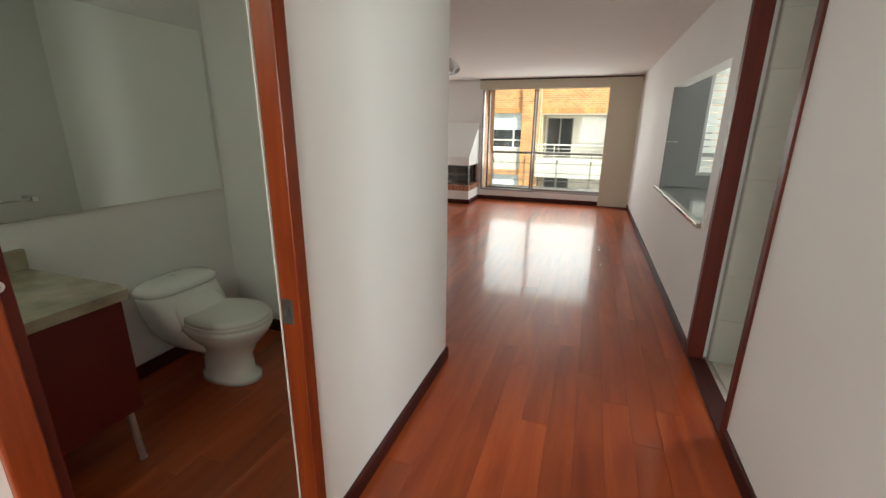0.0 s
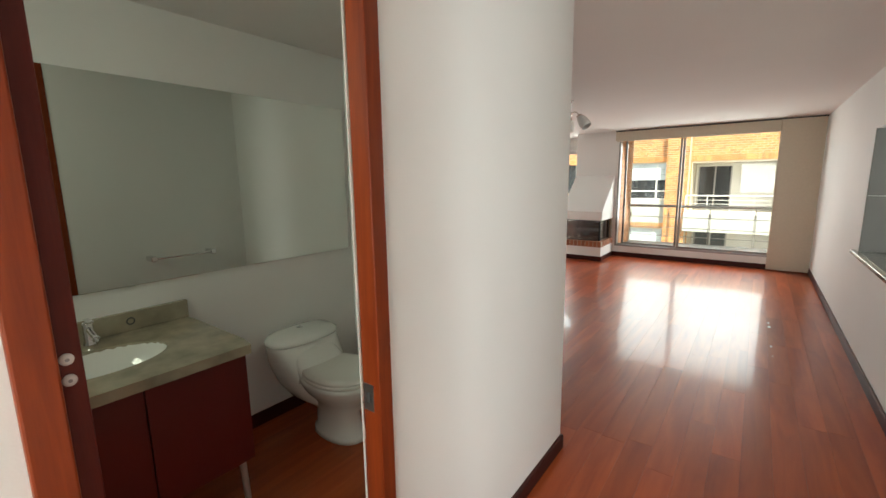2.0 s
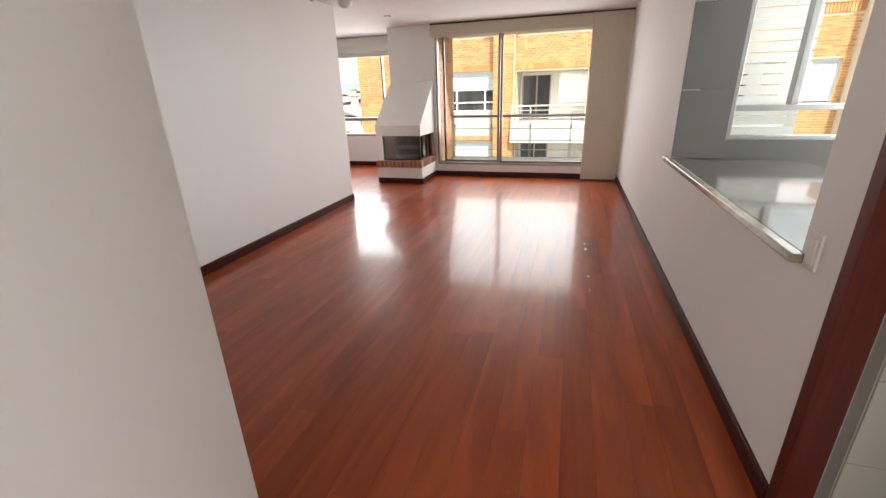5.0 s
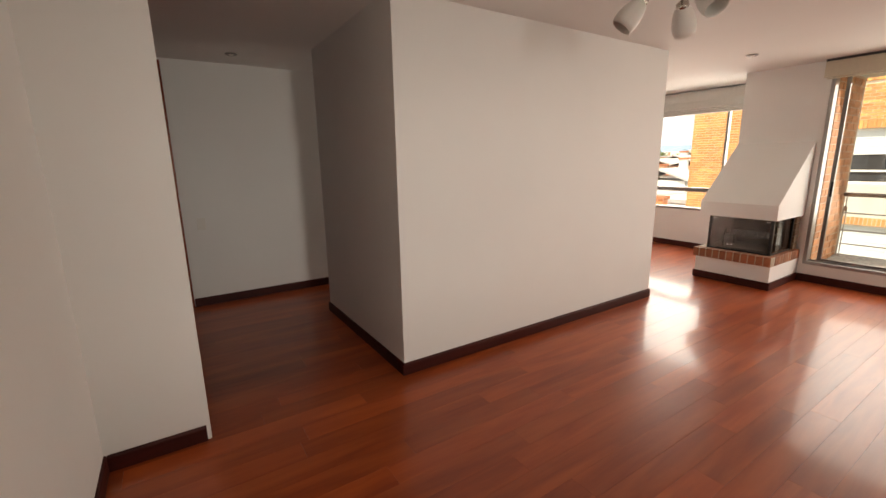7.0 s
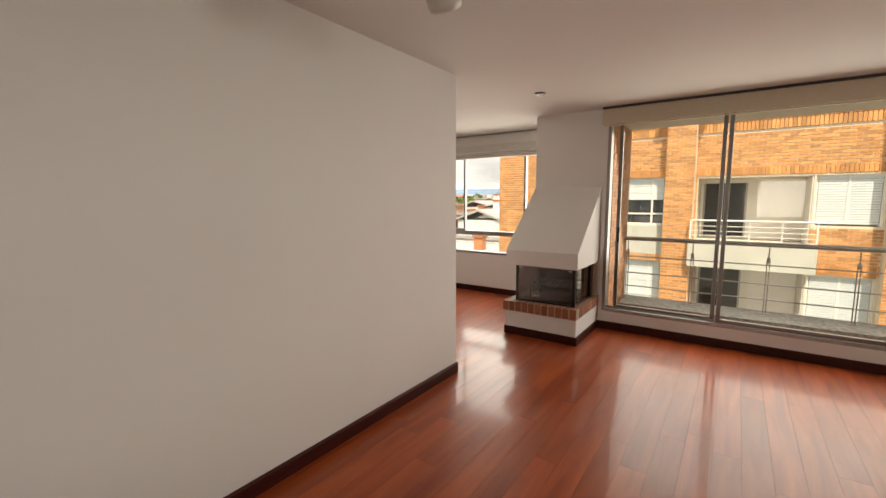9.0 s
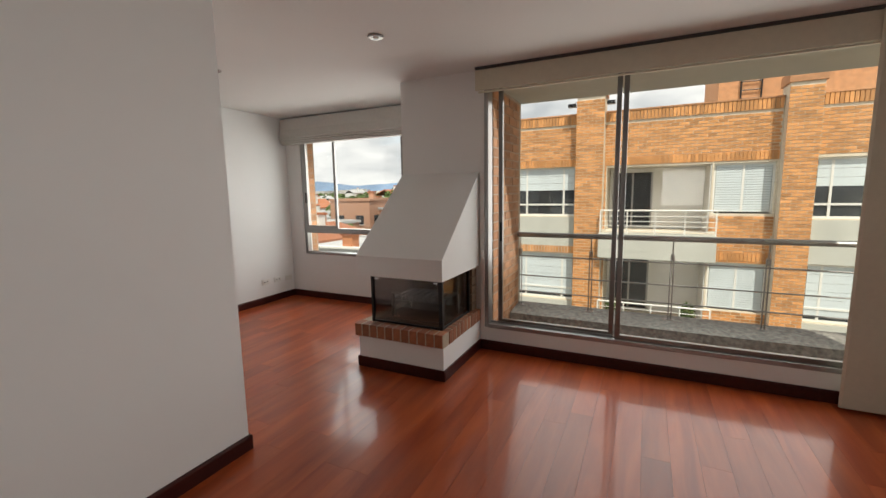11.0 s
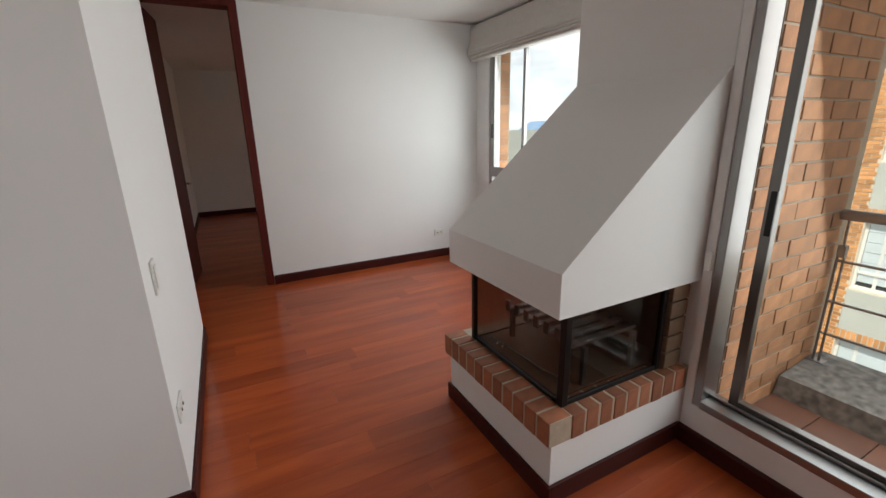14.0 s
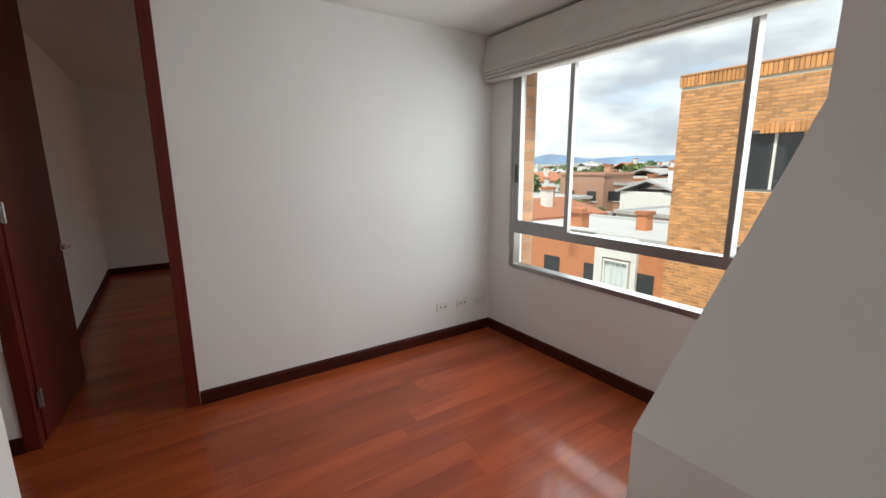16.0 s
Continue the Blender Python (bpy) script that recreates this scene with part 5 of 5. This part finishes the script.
spots = ((-14, 56, 10, 9, 7.8, 1), (-25, 58, 9, 9, 8.2, 0), (-19, 72, 11, 9, 7.5, 1), (-33, 66, 9, 10, 8.4, 0), (-30, 86, 12, 9, 9, 1), (-42, 78, 9, 9, 8, 0), (-22, 98, 13, 10, 8.3, 1), (-50, 98, 11, 9, 8.5, 0),
         (-38, 112, 12, 10, 9, 1), (-28, 128, 13, 11, 8.6, 0), (-60, 120, 12, 10, 9, 1), (-45, 146, 14, 10, 9.5, 0), (-70, 150, 14, 12, 10, 1), (-34, 165, 15, 12, 9, 1))
for k, (x, y, w, d, h, p) in enumerate(spots):
    house(x, y, w, d, h, (M_HOUSE, M_WHITEHOUSE, M_HOUSE, M_ROOF)[k % 4], (M_ROOFG, M_ROOF)[k % 2], 1.5 * p, rng.uniform(-18, 18))
town = random.Random(4)
for k in range(60):
    y = 58 + 2.6 * k + town.uniform(-2, 2)
    x = -2.2 - (y - 7.4) * town.uniform(0.5, 1.05)
    if any(abs(x - q[0]) < 11 and abs(y - q[1]) < 9 for q in spots):
        continue
    house(x, y, town.uniform(5, 9), town.uniform(6, 8), town.uniform(4, 7.5) + (4.5 if town.random() < 0.12 and y > 90 else 0), town.choice((M_WHITEHOUSE, M_HOUSE, M_WHITEHOUSE)), town.choice((M_ROOFG, M_ROOF, M_ROOF)), town.choice((0, 1.2, 1.6)), town.uniform(-30, 30))
for x, y, h, s, c in ((-29.5, 42, 7.6, 0.9, 1), (-27.6, 43, 6.9, 0.8, 1), (-37, 46, 7.8, 2.6, 0), (-46, 50, 9.5, 4, 0), (-55, 58, 10, 4.5, 0), (-18.5, 44, 7, 1.1, 1), (-20.5, 46, 7.5, 1.1, 1), (-16.5, 49, 6, 1.0, 1), (-45, 62, 9, 4, 0), (-52, 72, 10, 4.5, 0), (-37, 96, 9, 4, 0), (-58, 86, 10, 5, 0), (-47, 118, 10, 5, 0),
                      (-62, 104, 11, 5, 0), (-72, 118, 11, 6, 0), (-56, 134, 11, 5.5, 0), (-80, 140, 12, 6, 0), (-66, 166, 12, 6.5, 0), (-88, 172, 12, 7, 0), (-52, 176, 12, 6, 0)):
    tree(x, y, h, s, bool(c))
woods = bmesh.new()
for k in range(900):
    y = rng.uniform(190, 620)
    x = rng.uniform(-0.95, -0.15) * y
    leafy(woods, (x, y, G + rng.uniform(2, 8)), 4.5, 12, 1.6, rng, 0.8)
tagged(part("woods", woods, M_LEAF), "distant belt of green trees across the city", "trees", "", "stuff")
far = bmesh.new()
for k in range(260):
    y = rng.uniform(420, 1500)
    x = rng.uniform(-1.0, -0.1) * y
    w, h = rng.uniform(10, 28), rng.uniform(8, 15) * (1.4 if rng.random() < 0.1 else 1.0)
    box(far, x - w / 2, y, G, x + w / 2, y + 12, G + h)
tagged(part("far_city", far, islands(material("pale_far_city", (0.5, 0.48, 0.46), 0.9, 0, 0.1, 0.1), 0.35)), "pale blocks of the distant city", "buildings", "", "stuff")
# far hills, their haze painted in as blue
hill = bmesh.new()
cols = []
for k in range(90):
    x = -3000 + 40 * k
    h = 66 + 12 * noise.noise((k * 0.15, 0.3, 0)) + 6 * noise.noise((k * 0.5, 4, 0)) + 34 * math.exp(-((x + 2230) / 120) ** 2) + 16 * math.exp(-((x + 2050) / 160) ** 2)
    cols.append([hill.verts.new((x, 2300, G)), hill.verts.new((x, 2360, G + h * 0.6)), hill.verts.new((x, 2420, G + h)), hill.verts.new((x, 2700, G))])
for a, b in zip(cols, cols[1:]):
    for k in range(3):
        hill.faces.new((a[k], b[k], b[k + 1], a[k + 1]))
structure("backdrop_hills", hill, M_HILL, "hills on the horizon, coloured blue for haze", "hills")

# ---- floor boards and tiles ----
WIDE = 0.137
boards = {L: mesh("plank", box(bmesh.new(), 0.0004, 0.0004, -0.011, WIDE - 0.0004, L - 0.0004, 0.0), M_FLOOR) for L in (0.9, 1.2, 1.5, 1.8)}
rest = []
rng = random.Random(21)
col = 0
x = 1.09 - WIDE
while x > -9.4:
    y = -1.8 - rng.uniform(0, 1.2)
    while y < 10.0:
        L = rng.choice((0.9, 1.2, 1.2, 1.5, 1.5, 1.8))
        if y < -1.79 or y + L > 10.0:
            rest.append((x, max(y, -1.79), min(y + L, 10.0) - max(y, -1.79)))
            y += L
            continue
        near = (x > -2.75 and 0.0 < y + L / 2 < 9.1) or (x > -5.0 and 7.0 < y + L / 2 < 9.95)
        if near and not (-2.2 < x < -0.7 and y + L < 2.4):
            o = new("plank", boards[L])
            o.parent, o.location = floor, (x, y, 0)
        else:
            rest.append((x, y, L))
        y += L
    x -= WIDE
vs, fs = [], []
for x, y, L in rest:
    i, x1, y1 = len(vs), x + WIDE - 0.0008, y + L - 0.0008
    vs += [(x, y, 0), (x1, y, 0), (x1, y1, 0), (x, y1, 0), (x, y, -0.011), (x1, y, -0.011), (x1, y1, -0.011), (x, y1, -0.011)]
    fs += [(i, i + 1, i + 2, i + 3), (i, i + 4, i + 5, i + 1), (i + 1, i + 5, i + 6, i + 2), (i + 2, i + 6, i + 7, i + 3), (i + 3, i + 7, i + 4, i)]
data = bpy.data.meshes.new("planks")
data.from_pydata(vs, [], fs)
data.materials.append(M_FLOORJ)
o = new("planks", data)
o.parent = floor
tagged(o, kind="stuff")
tile = mesh("tile", box(bmesh.new(), 0.002, 0.002, -0.005, 0.328, 0.328, 0.002, 0.001), M_TILE)
for i in range(7):
    for j in range(12):
        o = new("tile", tile)
        o.parent, o.location = floor_kitchen, (1.24 + 0.33 * i, 1.13 + 0.33 * j, 0)
wt = mesh("wall_tile", box(bmesh.new(), 0.001, 0, 0.001, 0.364, 0.008, 0.299, 0.001), M_WTILE)
for i in range(2):
    for j in range(8):
        o = new("wall_tile", wt)
        o.parent, o.location = bpy.data.objects["wall_kitchen_partition"], (1.222 + 0.365 * i, 3.162, 0.004 + 0.3 * j)

# hearth bricks: a row on edge along the front and one along the side
hb = mesh("hearth_brick", box(bmesh.new(), 0, 0, 0, 0.062, 0.105, 0.102, 0.004), M_HEARTH)
for k in range(11):
    o = new("hearth_brick", hb)
    o.parent, o.location = f, Vector((-2.678 + 0.0726 * k, 8.272 + random.uniform(-0.002, 0.002), 0.2575 + random.uniform(0, 0.002))) - f.location
for k in range(9):
    o = new("hearth_brick", hb)
    o.parent, o.rotation_euler.z = f, radians(90)
    o.location = Vector((-1.883 + random.uniform(-0.002, 0.002), 8.38 + 0.0735 * k, 0.2575 + random.uniform(0, 0.002))) - f.location
